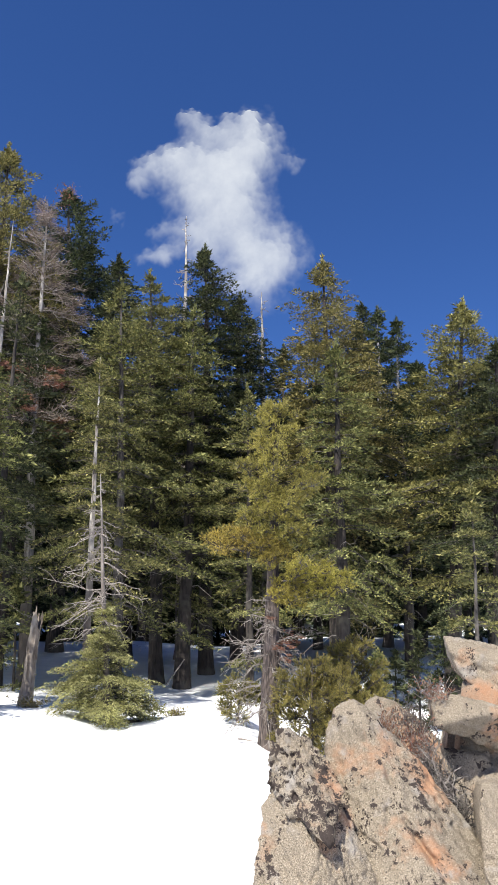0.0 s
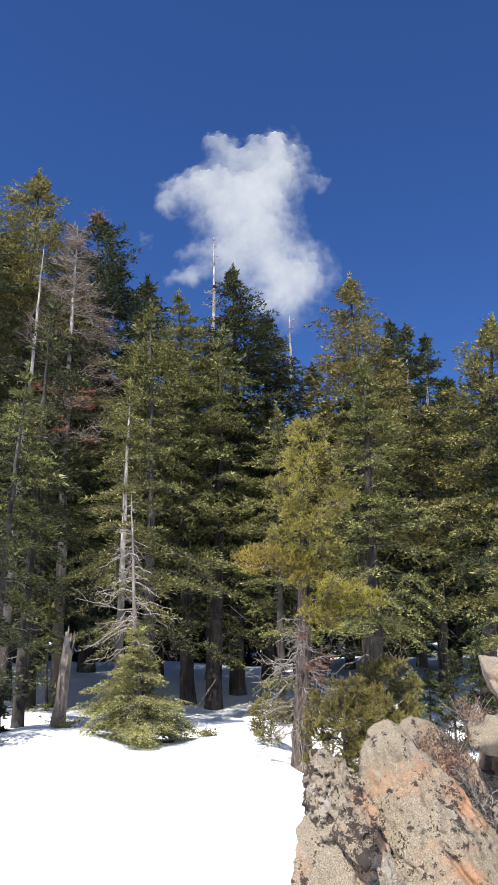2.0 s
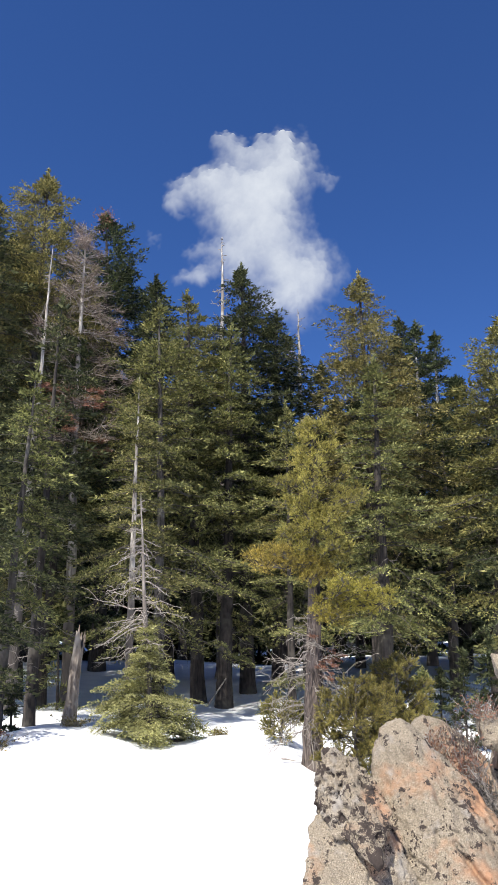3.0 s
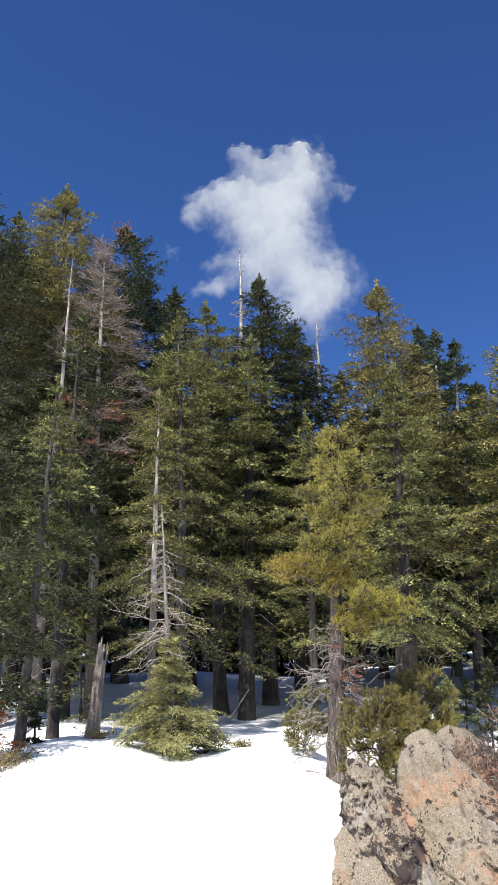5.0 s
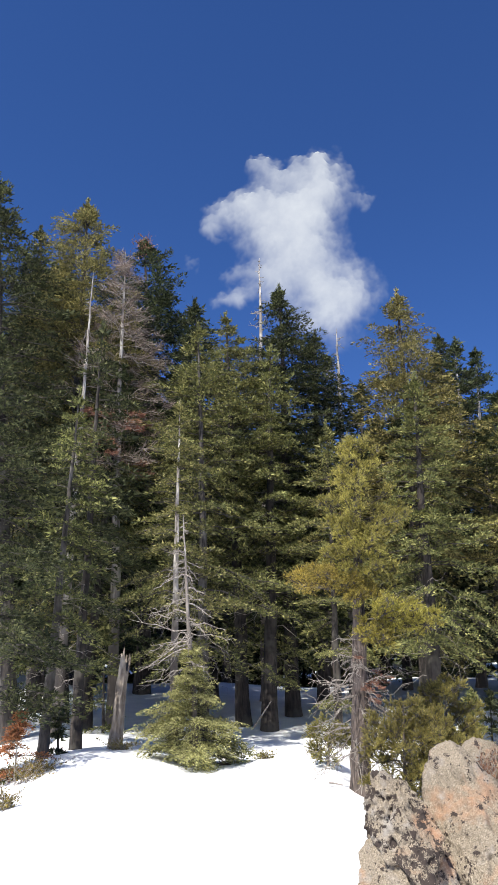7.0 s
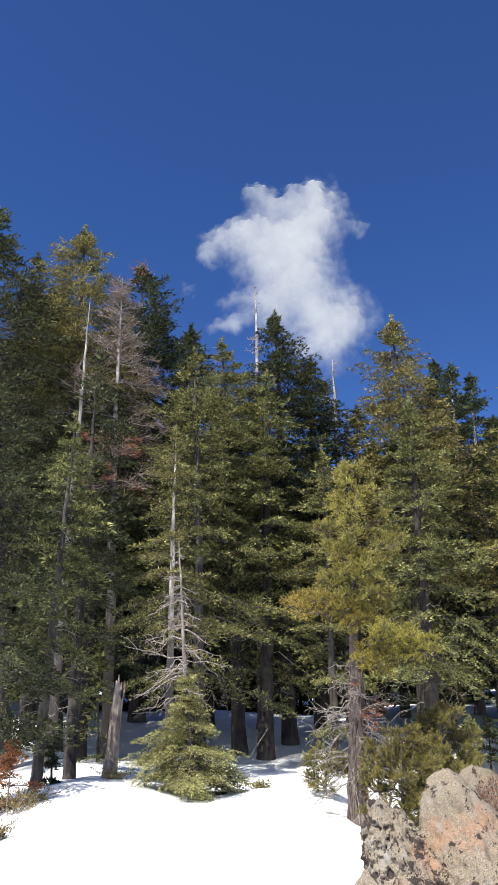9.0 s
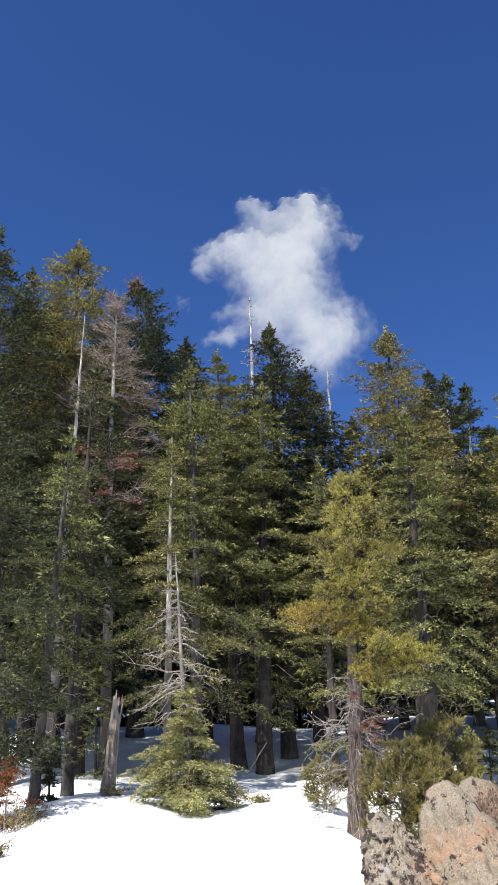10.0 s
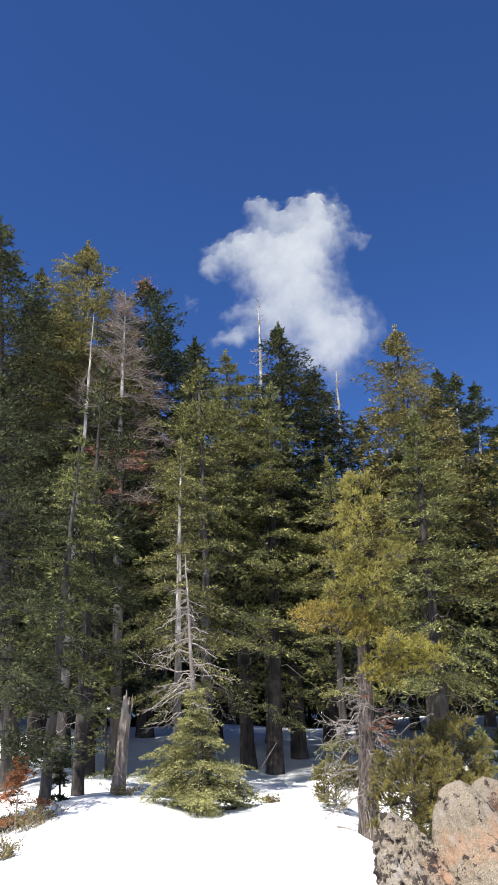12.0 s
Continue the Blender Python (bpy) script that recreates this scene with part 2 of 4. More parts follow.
def kites(p, d, length, width, rng, face=None):
    """Small pointed sprigs of needles, at points p along directions d, their upper sides turned towards face."""
    n = rng.normal(0, 1, d.shape) * 0.55 + (face if face is not None else 0)
    side = unit(np.cross(d, n))
    q = p + d * (length * 0.45)[:, None]
    s = side * (width * 0.5)[:, None]
    v = np.stack([p, q + s, p + d * length[:, None], q - s], 1).reshape(-1, 3)
    return v, np.arange(len(v)).reshape(-1, 4)


def needles(p, d, length, width, rng, face=None):
    """Single needles or thin sprigs: slim triangles from points p along d."""
    n = rng.normal(0, 1, d.shape) * 0.6 + (face if face is not None else 0)
    side = unit(np.cross(d, n)) * (width * 0.5)[:, None]
    v = np.stack([p + side, p - side, p + d * length[:, None]], 1).reshape(-1, 3)
    return v, np.arange(len(v)).reshape(-1, 3)


# ---- ground ----
def glide(x, knots, values):
    """Smooth curve through the values at the knots."""
    k, v = np.array(knots, float), np.array(values, float)
    m = np.gradient(v, k)
    x = np.clip(x, k[0], k[-1])
    i = np.clip(np.searchsorted(k, x) - 1, 0, len(k) - 2)
    h = k[i + 1] - k[i]
    t = (x - k[i]) / h
    return (2 * t**3 - 3 * t**2 + 1) * v[i] + (t**3 - 2 * t**2 + t) * h * m[i] + (3 * t**2 - 2 * t**3) * v[i + 1] + (t**3 - t**2) * h * m[i + 1]


def snow_height(x, y):
    """Height of the snow: a low bank before the wood, a rise behind it."""
    r, a = np.hypot(x, y), np.arctan2(x, y)
    bank = glide(r, (0, 4, 6, 10, 13, 15, 16.4, 17.4, 18.4, 20, 22), (0, 0.0, 0.03, 0.22, 0.45, 0.7, 0.9, 0.98, 0.98, 0.93, 1.0))
    far = glide(r, (22, 26, 33, 42, 60, 85, 130, 200, 900), (0.0, 0.36, 1.4, 2.4, 3.2, 6.0, 15.0, 26.0, 60.0))
    side = glide(a, (-3.2, -0.9, -0.47, -0.435, -0.395, -0.355, -0.31, -0.24, -0.147, -0.06, -0.005, 0.05, 0.2, 0.9, 3.2), (0.0, 0.0, 0.05, 0.14, 0.48, 0.76, 0.97, 1.06, 0.86, 0.98, 1.0, 0.62, 0.5, 0.2, 0.0))
    return bank * (side + (1 - side) * glide(r, (0, 20, 30, 900), (0.0, 0.0, 0.8, 0.8))) + far


def snow(x, y):
    """Height of the snow with its small swells."""
    v = Vector((x, y, 0.0))
    return float(snow_height(x, y)) + 0.05 * noise.noise(v * 0.35) * min(1, math.hypot(x, y) / 8) + 0.014 * noise.noise(v * 1.3)


def build_ground():
    rings = np.concatenate([np.linspace(0.6, 5.4, 16), np.linspace(5.5, 9, 80), np.linspace(9.12, 14, 42), np.linspace(14.15, 24, 68), np.geomspace(24.4, 46, 40), np.geomspace(48, 900, 26)])
    fine = np.radians(np.arange(-40, 40.01, 0.4))
    coarse = np.radians(np.arange(44, 319, 6.0))
    az = np.concatenate([fine, coarse])
    m, k = len(rings), len(az)
    rng = np.random.default_rng(3)
    xs, ys = rings[:, None] * np.sin(az), rings[:, None] * np.cos(az)
    trails = (((0.12, 9.6), (-0.02, 8.3), 0.1), ((-0.02, 8.2), (-0.14, 7.1), 0.13), ((-0.16, 6.9), (-0.42, 6.1), 0.12), ((0.14, 7.5), (-0.12, 6.6), 0.12), ((-0.55, 6.55), (-0.6, 6.5), 0.04), ((-0.42, 7.1), (-0.4, 7.05), 0.03))

    def trodden(x, y):
        """Depth of the old ski and boot tracks."""
        deep = 0.0
        for (ax, ay), (bx, by), wide in trails:
            t = max(0.0, min(1.0, ((x - ax) * (bx - ax) + (y - ay) * (by - ay)) / ((bx - ax) ** 2 + (by - ay) ** 2)))
            d = math.hypot(x - ax - t * (bx - ax), y - ay - t * (by - ay)) / (1.25 * wide * (1 + 0.35 * noise.noise(Vector((x * 5, y * 5, 1)))))
            deep = max(deep, math.exp(-(d ** 2)) * min(0.3, wide * 2.6))
        return deep

    v = np.zeros((m, k, 3))
    for i in range(m):
        for j in range(k):
            x, y = xs[i, j], ys[i, j]
            z = snow(x, y)
            if rings[i] < 11:
                z -= trodden(x, y)
            v[i, j] = (x, y, z)
    v = np.concatenate([v.reshape(-1, 3), [[0, 0, snow(0, 0)]]])
    i, j = np.arange(m - 1)[:, None] * k + np.arange(k), np.arange(m - 1)[:, None] * k + (np.arange(k) + 1) % k
    quads = np.stack([i, j, j + k, i + k], -1).reshape(-1, 4)
    fan = np.stack([np.full(k, m * k), np.arange(k), (np.arange(k) + 1) % k], -1)[:, ::-1]
    me = mesh("ground", [(v, quads), (np.zeros((0, 3)), fan - len(v))], SNOW, True)
    tagged(new("ground", me), "sunlit old snow bank rising into shaded woods", "snow", kind="structure")


build_ground()


# ---- trees ----
def trunk_mesh(rng, path, radius, mat, sides=12, butt=1.35):
    """A tapered trunk along path (k, 3), flared at the foot."""
    k = len(path)
    u = np.linspace(0, 1, k)
    r = radius * ((1 - u) ** 0.85 * 0.96 + 0.04) * (1 + (butt - 1) * np.exp(-u * 28))
    return mesh("trunk", [tubes(path[None], r[None], sides, 0.05, rng)], mat, True)


def stem_path(rng, height, lean, k=26, wobble=0.012, sunk=0.4):
    u = np.linspace(0, 1, k)
    bend = np.cumsum(rng.normal(0, wobble, (k, 2)), 0)
    bend -= np.outer(u, bend[-1])
    xy = np.outer(u, lean) + bend * height / 12
    return np.column_stack([xy, u * (height + sunk) - sunk])


def on_stem(path, z):
    return np.column_stack([np.interp(z, path[:, 2], path[:, i]) for i in range(3)])


def limbs(rng, path, z, az, length, rise, droop, k=6, kink=0.03):
    """Curved limbs from the stem: points (n, k, 3)."""
    s = np.linspace(0, 1, k)
    out = np.stack([np.cos(az), np.sin(az), np.zeros_like(az)], -1)
    flat = length[:, None] * s
    up = length[:, None] * (np.tan(rise)[:, None] * s - droop[:, None] * s ** 2 + 0.45 * droop[:, None] * s ** 4)
    p = on_stem(path, z)[:, None] + flat[..., None] * out[:, None]
    p[..., 2] += up
    p[:, 1:] += rng.normal(0, 1, (len(z), k - 1, 3)) * (kink * length)[:, None, None]
    return p


def along(p, i, s):
    """Points and tangents at s on the limbs p[i]."""
    k = p.shape[1]
    x = np.clip(s, 0, 0.9999) * (k - 1)
    j = x.astype(int)
    a, b = p[i, j], p[i, j + 1]
    return a + (b - a) * (x - j)[:, None], unit(b - a)


def sprays(rng, p, length, per_metre, leaf, start=0.15, leaf_per=12, twig=0.3, slim=0.4, lift=0.2):
    """Loose sprays of dry sprigs along the limbs p."""
    n = np.maximum((length * per_metre).astype(int), 6)
    i = np.repeat(np.arange(len(p)), n)
    s = start + (1 - start) * rng.random(len(i)) ** 0.65
    q, t = along(p, i, s)
    side = unit(np.cross(t, [0, 0, 1.0])) * rng.choice([-1.0, 1.0], len(i))[:, None]
    turn = rng.uniform(0.35, 1.1, len(i))[:, None]
    d = unit(t * np.cos(turn) + side * np.sin(turn) + rng.normal(0, 0.12, t.shape) + [0, 0, 0.1])
    tl = np.minimum(length[i] * twig * (1.15 - s), 0.42) * rng.uniform(0.6, 1.25, len(i)) + leaf * 0.5
    j = np.repeat(np.arange(len(i)), leaf_per)
    w = rng.random(len(j)) ** 0.8
    pos = q[j] + d[j] * (tl[j] * w)[:, None] + rng.normal(0, leaf * 0.25, (len(j), 3)) * [1, 1, 0.8]
    across = unit(np.cross(d[j], [0, 0, 1.0])) * rng.choice([-1.0, 1.0], len(j))[:, None]
    ld = unit(d[j] + across * rng.uniform(0.2, 1.1, len(j))[:, None] + rng.normal(0, 0.35, (len(j), 3)) + [0, 0, lift])
    size = leaf * rng.uniform(0.65, 1.35, len(j))
    face = unit((pos - p[i[j], 0]) * [1, 1, 0]) * 0.7 + [0, 0, 0.8]
    return needles(pos, ld, size, size * slim * rng.uniform(0.75, 1.3, len(j)), rng, face)


def pads(rng, p, length, leaf, inner=0.2):
    """Layered boughs: branchlets to both sides of every limb, each ending in a flat, domed pad of sprigs that hangs a little."""
    n = np.ceil(length * 2.9).astype(int) + 2
    i = np.repeat(np.arange(len(p)), n)
    k = np.concatenate([np.arange(m) for m in n])
    s = np.where(k == n[i] - 1, 1.0, inner + (1 - inner) * (k + rng.uniform(0.1, 0.9, len(k))) / n[i])
    q, t = along(p, i, s)
    level = unit(np.cross(t, [0, 0, 1.0]))
    hand = np.where(k % 2, 1.0, -1.0)[:, None]
    turn = np.interp(s, (0, 0.8, 1), (1.05, 0.7, 0.0))[:, None] * rng.uniform(0.75, 1.25, (len(i), 1))
    bl = np.minimum(length[i] * 0.36 * (1 - s) ** 0.7, 0.8) * rng.uniform(0.5, 1.15, len(i))
    d = unit(t * np.cos(turn) + level * hand * np.sin(turn) + rng.normal(0, 0.1, t.shape) + [0, 0, 0.05])
    size = np.clip(0.1 + 0.1 * length[i], leaf * 1.1, 0.34) * rng.uniform(0.65, 1.2, len(i))
    c = q + d * bl[:, None]
    c[:, 2] -= 0.15 * bl
    m = np.clip((30 * (size / (leaf * 2.2)) ** 1.7).astype(int), 10, 140)
    j = np.repeat(np.arange(len(i)), m)
    ang, r = rng.uniform(0, 2 * np.pi, len(j)), np.sqrt(rng.random(len(j)))
    fore, side = r * np.cos(ang), r * np.sin(ang) * 0.7
    along_pad = unit(d[j] - [0, 0, 0.28])
    across = unit(np.cross(along_pad, [0, 0, 1.0]))
    over = np.cross(across, along_pad)
    rise = 0.34 * (1 - r ** 2) - 0.16 * np.abs(side) + rng.normal(0, 0.05, len(j))
    pos = c[j] + size[j, None] * (along_pad * (fore * 1.15)[:, None] + across * side[:, None] + over * rise[:, None])
    spread = along_pad * fore[:, None] + across * (side / 0.7)[:, None]
    ld = unit(spread * 0.9 + along_pad * 0.45 + over * 0.3 + rng.normal(0, 0.28, (len(j), 3)))
    reach = leaf * 1.0 * rng.uniform(0.6, 1.3, len(j))
    face = over * 0.9 + spread * 0.55 + rng.normal(0, 0.35, (len(j), 3))
    wide = unit(np.cross(ld, face)) * (reach * 0.25)[:, None]
    v = np.stack([pos + wide, pos - wide, pos + ld * reach[:, None]], 1).reshape(-1, 3)
    twigs = tubes(np.stack([q, c], 1), np.full((len(i), 2), 0.006), 3)
    return (v, np.arange(len(v)).reshape(-1, 3)), twigs


def dead_limbs(rng, path, z0, z1, count, reach, thick=0.012, droop=0.5, forks=3):
    """Bare limbs with a few side twigs."""
    z, az = rng.uniform(z0, z1, count), rng.uniform(0, 2 * np.pi, count)
    length = reach * rng.uniform(0.35, 1.1, count) * np.clip((path[-1, 2] - z) / path[-1, 2] * 2.2, 0.15, 1)
    p = limbs(rng, path, z, az, length, rng.uniform(-0.25, 0.3, count), droop * rng.uniform(0.2, 1.2, count), 6, 0.035)
    r = thick * np.linspace(1, 0.3, 6) * rng.uniform(0.6, 1.3, count)[:, None]
    chunks = [tubes(p, r, 4)]
    if forks:
        i = np.repeat(np.arange(count), forks)
        q, t = along(p, i, rng.uniform(0.25, 0.95, len(i)))
        d = unit(t + rng.normal(0, 0.6, t.shape) + [0, 0, -0.15])
        tl = length[i] * rng.uniform(0.15, 0.45, len(i))
        sp = q[:, None] + d[:, None] * (tl[:, None] * np.linspace(0, 1, 4))[..., None]
        sp[:, 1:] += rng.normal(0, 1, (len(i), 3, 3)) * (tl * 0.09)[:, None, None]
        chunks.append(tubes(sp, thick * 0.5 * np.linspace(1, 0.35, 4) * np.ones((len(i), 1)), 3))
    return chunks


FULL = 0.66  # share of the limbs


def fir(x, y, height, radius, seed, lean=(0, 0), crown=0.18, girth=0.2, count=250, leaf=0.122,
        droop=0.3, needle=None, wood=None, thin=0.0, power=0.55, dead=0, crown_top=1.0, whorl=0.55, ragged=0.25, dead_reach=0.75, dry_tip=False, bias=0.62, show_limbs=True,
        label="tall green fir standing in snow", name="fir_tree", group="firs of the wood"):
    """A fir: trunk, limbs, crown of sprays, dead lower limbs. thin: share of limbs that carry no needles."""
    rng = np.random.default_rng(seed)
    thing = tagged(new(name), label, "tree", group)
    thing.location = (x, y, snow(x, y))
    path = stem_path(rng, height, lean)
    part("trunk", trunk_mesh(rng, path, girth, wood or BARK_DARK), thing)
    span = height * (crown_top - crown)
    count = int(count * FULL)
    tiers = max(5, int(span / whorl * 1.15))
    u = np.sort(rng.integers(0, tiers, count) / tiers) ** bias
    u = np.clip(u + rng.normal(0, 0.12, count) / tiers, 0, 1)
    z = height * crown + span * u * 0.985
    az = rng.uniform(0, 2 * np.pi, count)
    prof = (1 - np.exp(-power * span * (1 - u) / radius)) * np.minimum(1, 0.75 + 1.2 * u) * np.clip((span * (1 - u) + 0.4) / 1.7, 0.2, 1) + 0.02
    lump = 1 + ragged * (np.sin(az * 2 + u * 9 + seed) * 0.5 + np.sin(az * 3 - u * 23 + seed * 2) * 0.5)
    length = radius * prof * lump * rng.uniform(0.6, 1.12, count)
    rise = np.interp(u, (0, 0.5, 0.85, 1), (0.0, 0.08, 0.3, 0.6)) + rng.normal(0, 0.1, count)
    p = limbs(rng, path, z, az, length, rise, (droop + 0.32) * (1 - 0.75 * u) * rng.uniform(0.6, 1.4, count), kink=0.02)
    r = np.maximum(0.007, length * 0.011)[:, None] * np.linspace(1, 0.25, p.shape[1])
    live = rng.random(count) >= thin
    tip_n = 120
    tips = path[-1] + np.column_stack([rng.normal(0, 0.03, (tip_n, 2)), -rng.random(tip_n) * 0.5])
    tip_d = unit(rng.normal(0, 0.7, (tip_n, 3)) + [0, 0, 0.9])
    chunks, twigs = [], []
    for where, scale in ((np.sin(az) < 0.35, 0.82), (np.sin(az) >= 0.35, 1.45)):
        if (live & where).any():
            green, wood_of = pads(rng, p[live & where], length[live & where], leaf * scale)
            chunks.append(green)
            twigs.append(wood_of)
    if crown_top > 0.9:
        chunks.append(needles(tips, tip_d, np.full(tip_n, leaf), np.full(tip_n, leaf * 0.25), rng))
    part("crown", mesh("crown", chunks, needle or NEEDLE_FIR, extra=[tubes(p, r, 3), *twigs] if show_limbs else [], second=BARK_GREY), thing)
    if dry_tip:
        n = 420
        at = path[-1] + rng.normal(0, 1, (n, 3)) * [0.24, 0.24, 0.3] - [0, 0, 0.55]
        tagged(part("dry_tip", mesh("dry_tip", [needles(at, unit(rng.normal(0, 1, (n, 3)) + [0, 0, 0.5]), np.full(n, 0.16), np.full(n, 0.05), rng)], NEEDLE_RUST), thing, "dry rust-red tip"), "dry rust-red tip", kind="stuff")
    if dead:
        for _ in range(dead):
            part("dead_branch", mesh("dead_branch", dead_limbs(rng, path, *((height * 0.1, height * (crown + 0.15)) if crown_top > 0.9 else (height * (crown_top - 0.12), height * 0.96)), 1, radius * dead_reach, 0.012 if crown_top > 0.9 else 0.016, forks=5, droop=0.9), DEAD_WOOD), thing, "bare grey dead branch")
    return thing


def snag(x, y, height, reach, seed, lean=(0, 0), girth=0.14, low=0.3, count=60, wood=None, brush=0.0, forks=3, rise=0.1,
         label="bare dead conifer with bleached trunk", name="dead_tree", droop=0.35, tint=None, rusty=None, thick=0.009):
    """A standing dead tree. brush: amount of fine dry twigs left on its limbs."""
    rng = np.random.default_rng(seed)
    thing = tagged(new(name), label, "dead tree", "standing dead trees")
    thing.location = (x, y, snow(x, y))
    path = stem_path(rng, height, lean)
    part("trunk", trunk_mesh(rng, path, girth, wood or BARK_PALE), thing)
    u = rng.random(count) ** 0.9
    z, az = height * (low + (1 - low) * u * 0.99), rng.uniform(0, 2 * np.pi, count)
    length = reach * (np.minimum(1, (1 - u) * 1.5) * 0.9 + 0.1) * rng.uniform(0.4, 1.1, count)
    p = limbs(rng, path, z, az, length, rng.normal(rise, 0.25, count), droop * rng.uniform(0.3, 1.3, count), 6, 0.04)
    for m in range(count):
        one = p[m:m + 1]
        i = np.zeros(forks, int)
        q, t = along(one, i, rng.uniform(0.2, 0.97, forks))
        d = unit(t + rng.normal(0, 0.65, t.shape))
        tl = length[m] * rng.uniform(0.12, 0.42, forks)
        sp = q[:, None] + d[:, None] * (tl[:, None] * np.linspace(0, 1, 3))[..., None]
        chunks = [tubes(one, max(thick, length[m] * 0.011) * np.linspace(1, 0.3, 6)[None], 4), tubes(sp, thick * 0.8 * np.linspace(1, 0.5, 3) * np.ones((forks, 1)), 3)]
        extra = [sprays(rng, one, length[m:m + 1], brush, 0.24, 0.15, 6, slim=0.075)] if brush else []
        part("branch", mesh("branch", chunks, DEAD_WOOD, extra=extra, second=(tint or NEEDLE_BROWN) if brush else None), thing)
    if rusty:
        for k in range(16):
            one = limbs(rng, path, np.array([rng.uniform(*rusty) * height]), np.array([rng.uniform(-2.9, 0.1)]), np.array([reach * rng.uniform(0.5, 1.0)]), np.array([0.05]), np.array([0.4]))
            part("dry_bough", mesh("dry_bough", [sprays(rng, one, np.array([reach * 0.8]), 13, 0.12, 0.2, 10, slim=0.25)], NEEDLE_RUST, extra=[tubes(one, np.full((1, 6), 0.012), 4)], second=DEAD_WOOD), thing, "dry rust-red needles")
    return thing


def brushes(rng, c, axis, size, shoots=9, per=30, length=0.055, width=0.008):
    """Rounded clumps of long-needled shoots at points c, opening along axis."""
    i = np.repeat(np.arange(len(c)), shoots)
    d = unit(axis[i] * 0.75 + rng.normal(0, 0.55, (len(i), 3)))
    reach = size[i] * rng.uniform(0.55, 1.0, len(i))
    j = np.repeat(np.arange(len(i)), per)
    w = rng.uniform(0.25, 1.0, len(j))
    p = c[i[j]] + d[j] * (reach[j] * w)[:, None]
    turn = unit(np.cross(d[j], rng.normal(0, 1, (len(j), 3))))
    away = rng.uniform(0.3, 0.85, len(j))[:, None]
    nd = unit(d[j] * np.cos(away) + turn * np.sin(away) + [0, 0, 0.1])
    ends = c[i][:, None] + d[:, None] * (reach[:, None] * np.linspace(0, 0.9, 2))[..., None]
    return needles(p, nd, length * rng.uniform(0.7, 1.15, len(j)), np.full(len(j), width), rng, d[j] * 0.8 + [0, -0.2, 0.3]), tubes(ends, np.full((len(i), 2), 0.004), 3)


def pine_limbs(rng, path, z, az, length, rise, per=7.0, clump=0.2, bend=0.2, inner=0.4, shoots=13, needle=24):
    """Pine limbs with clumps of needles towards their ends; returns wood chunks and needle chunks."""
    z, az, length, rise = (np.asarray(a, float) for a in (z, az, length, rise))
    p = limbs(rng, path, z, az, length, rise, np.full(len(z), bend), 7, 0.03)
    wood = [tubes(p, np.maximum(0.008, length * 0.016)[:, None] * np.linspace(1, 0.35, 7), 5)]
    n = np.maximum((length * per).astype(int), 2)
    i = np.repeat(np.arange(len(z)), n)
    k = np.concatenate([np.arange(m) for m in n])
    s = inner + (1 - inner) * (k + rng.uniform(0.3, 1.0, len(k))) / n[i]
    q, t = along(p, i, s)
    side = unit(np.cross(t, [0, 0, 1.0])) * np.where(k % 2, 1.0, -1.0)[:, None]
    d = unit(t * 0.7 + side * rng.uniform(0.2, 1.0, (len(i), 1)) + rng.normal(0, 0.2, t.shape) + [0, 0, 0.25])
    tl = (length[i] * 0.34 * (1.1 - s) + 0.04) * rng.uniform(0.6, 1.3, len(i))
    sp = q[:, None] + d[:, None] * (tl[:, None] * np.linspace(0, 1, 3))[..., None]
    wood.append(tubes(sp, 0.007 * np.linspace(1, 0.6, 3) * np.ones((len(i), 1)), 3))
    green, shoot = brushes(rng, sp[:, 2], unit(d + [0, 0, 0.5]), clump * rng.uniform(0.75, 1.25, len(i)), shoots, needle)
    return wood + [shoot], [green]


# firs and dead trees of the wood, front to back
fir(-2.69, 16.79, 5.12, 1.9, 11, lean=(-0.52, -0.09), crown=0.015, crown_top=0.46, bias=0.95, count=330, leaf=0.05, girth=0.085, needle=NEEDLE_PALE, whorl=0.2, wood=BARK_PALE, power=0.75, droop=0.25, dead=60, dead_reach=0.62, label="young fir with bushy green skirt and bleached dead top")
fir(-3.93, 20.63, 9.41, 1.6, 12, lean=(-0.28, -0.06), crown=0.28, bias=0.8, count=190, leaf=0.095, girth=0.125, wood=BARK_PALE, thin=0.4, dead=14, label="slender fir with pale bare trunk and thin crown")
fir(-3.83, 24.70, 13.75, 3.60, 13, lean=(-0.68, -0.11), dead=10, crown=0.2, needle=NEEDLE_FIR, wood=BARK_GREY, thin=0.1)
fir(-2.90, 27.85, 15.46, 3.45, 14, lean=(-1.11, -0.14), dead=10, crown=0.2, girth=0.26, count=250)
fir(-4.65, 32.67, 18.06, 3.90, 15, leaf=0.15, lean=(-1.49, -0.25), crown=0.2, girth=0.26, needle=NEEDLE_DARK_SHADED)
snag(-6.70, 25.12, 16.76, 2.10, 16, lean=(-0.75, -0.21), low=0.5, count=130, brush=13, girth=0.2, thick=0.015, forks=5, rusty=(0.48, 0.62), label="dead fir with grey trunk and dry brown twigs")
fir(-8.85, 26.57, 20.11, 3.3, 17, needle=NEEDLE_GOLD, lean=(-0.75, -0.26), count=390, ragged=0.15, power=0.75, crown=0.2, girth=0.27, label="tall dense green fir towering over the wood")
fir(-8.09, 35.08, 22.70, 4.60, 18, lean=(-1.31, -0.33), count=340, whorl=0.34, ragged=0.12, power=0.8, leaf=0.16, dry_tip=True, crown=0.25, girth=0.34, needle=NEEDLE_DARK_SHADED, label="broad dark fir with a reddish dry tip")
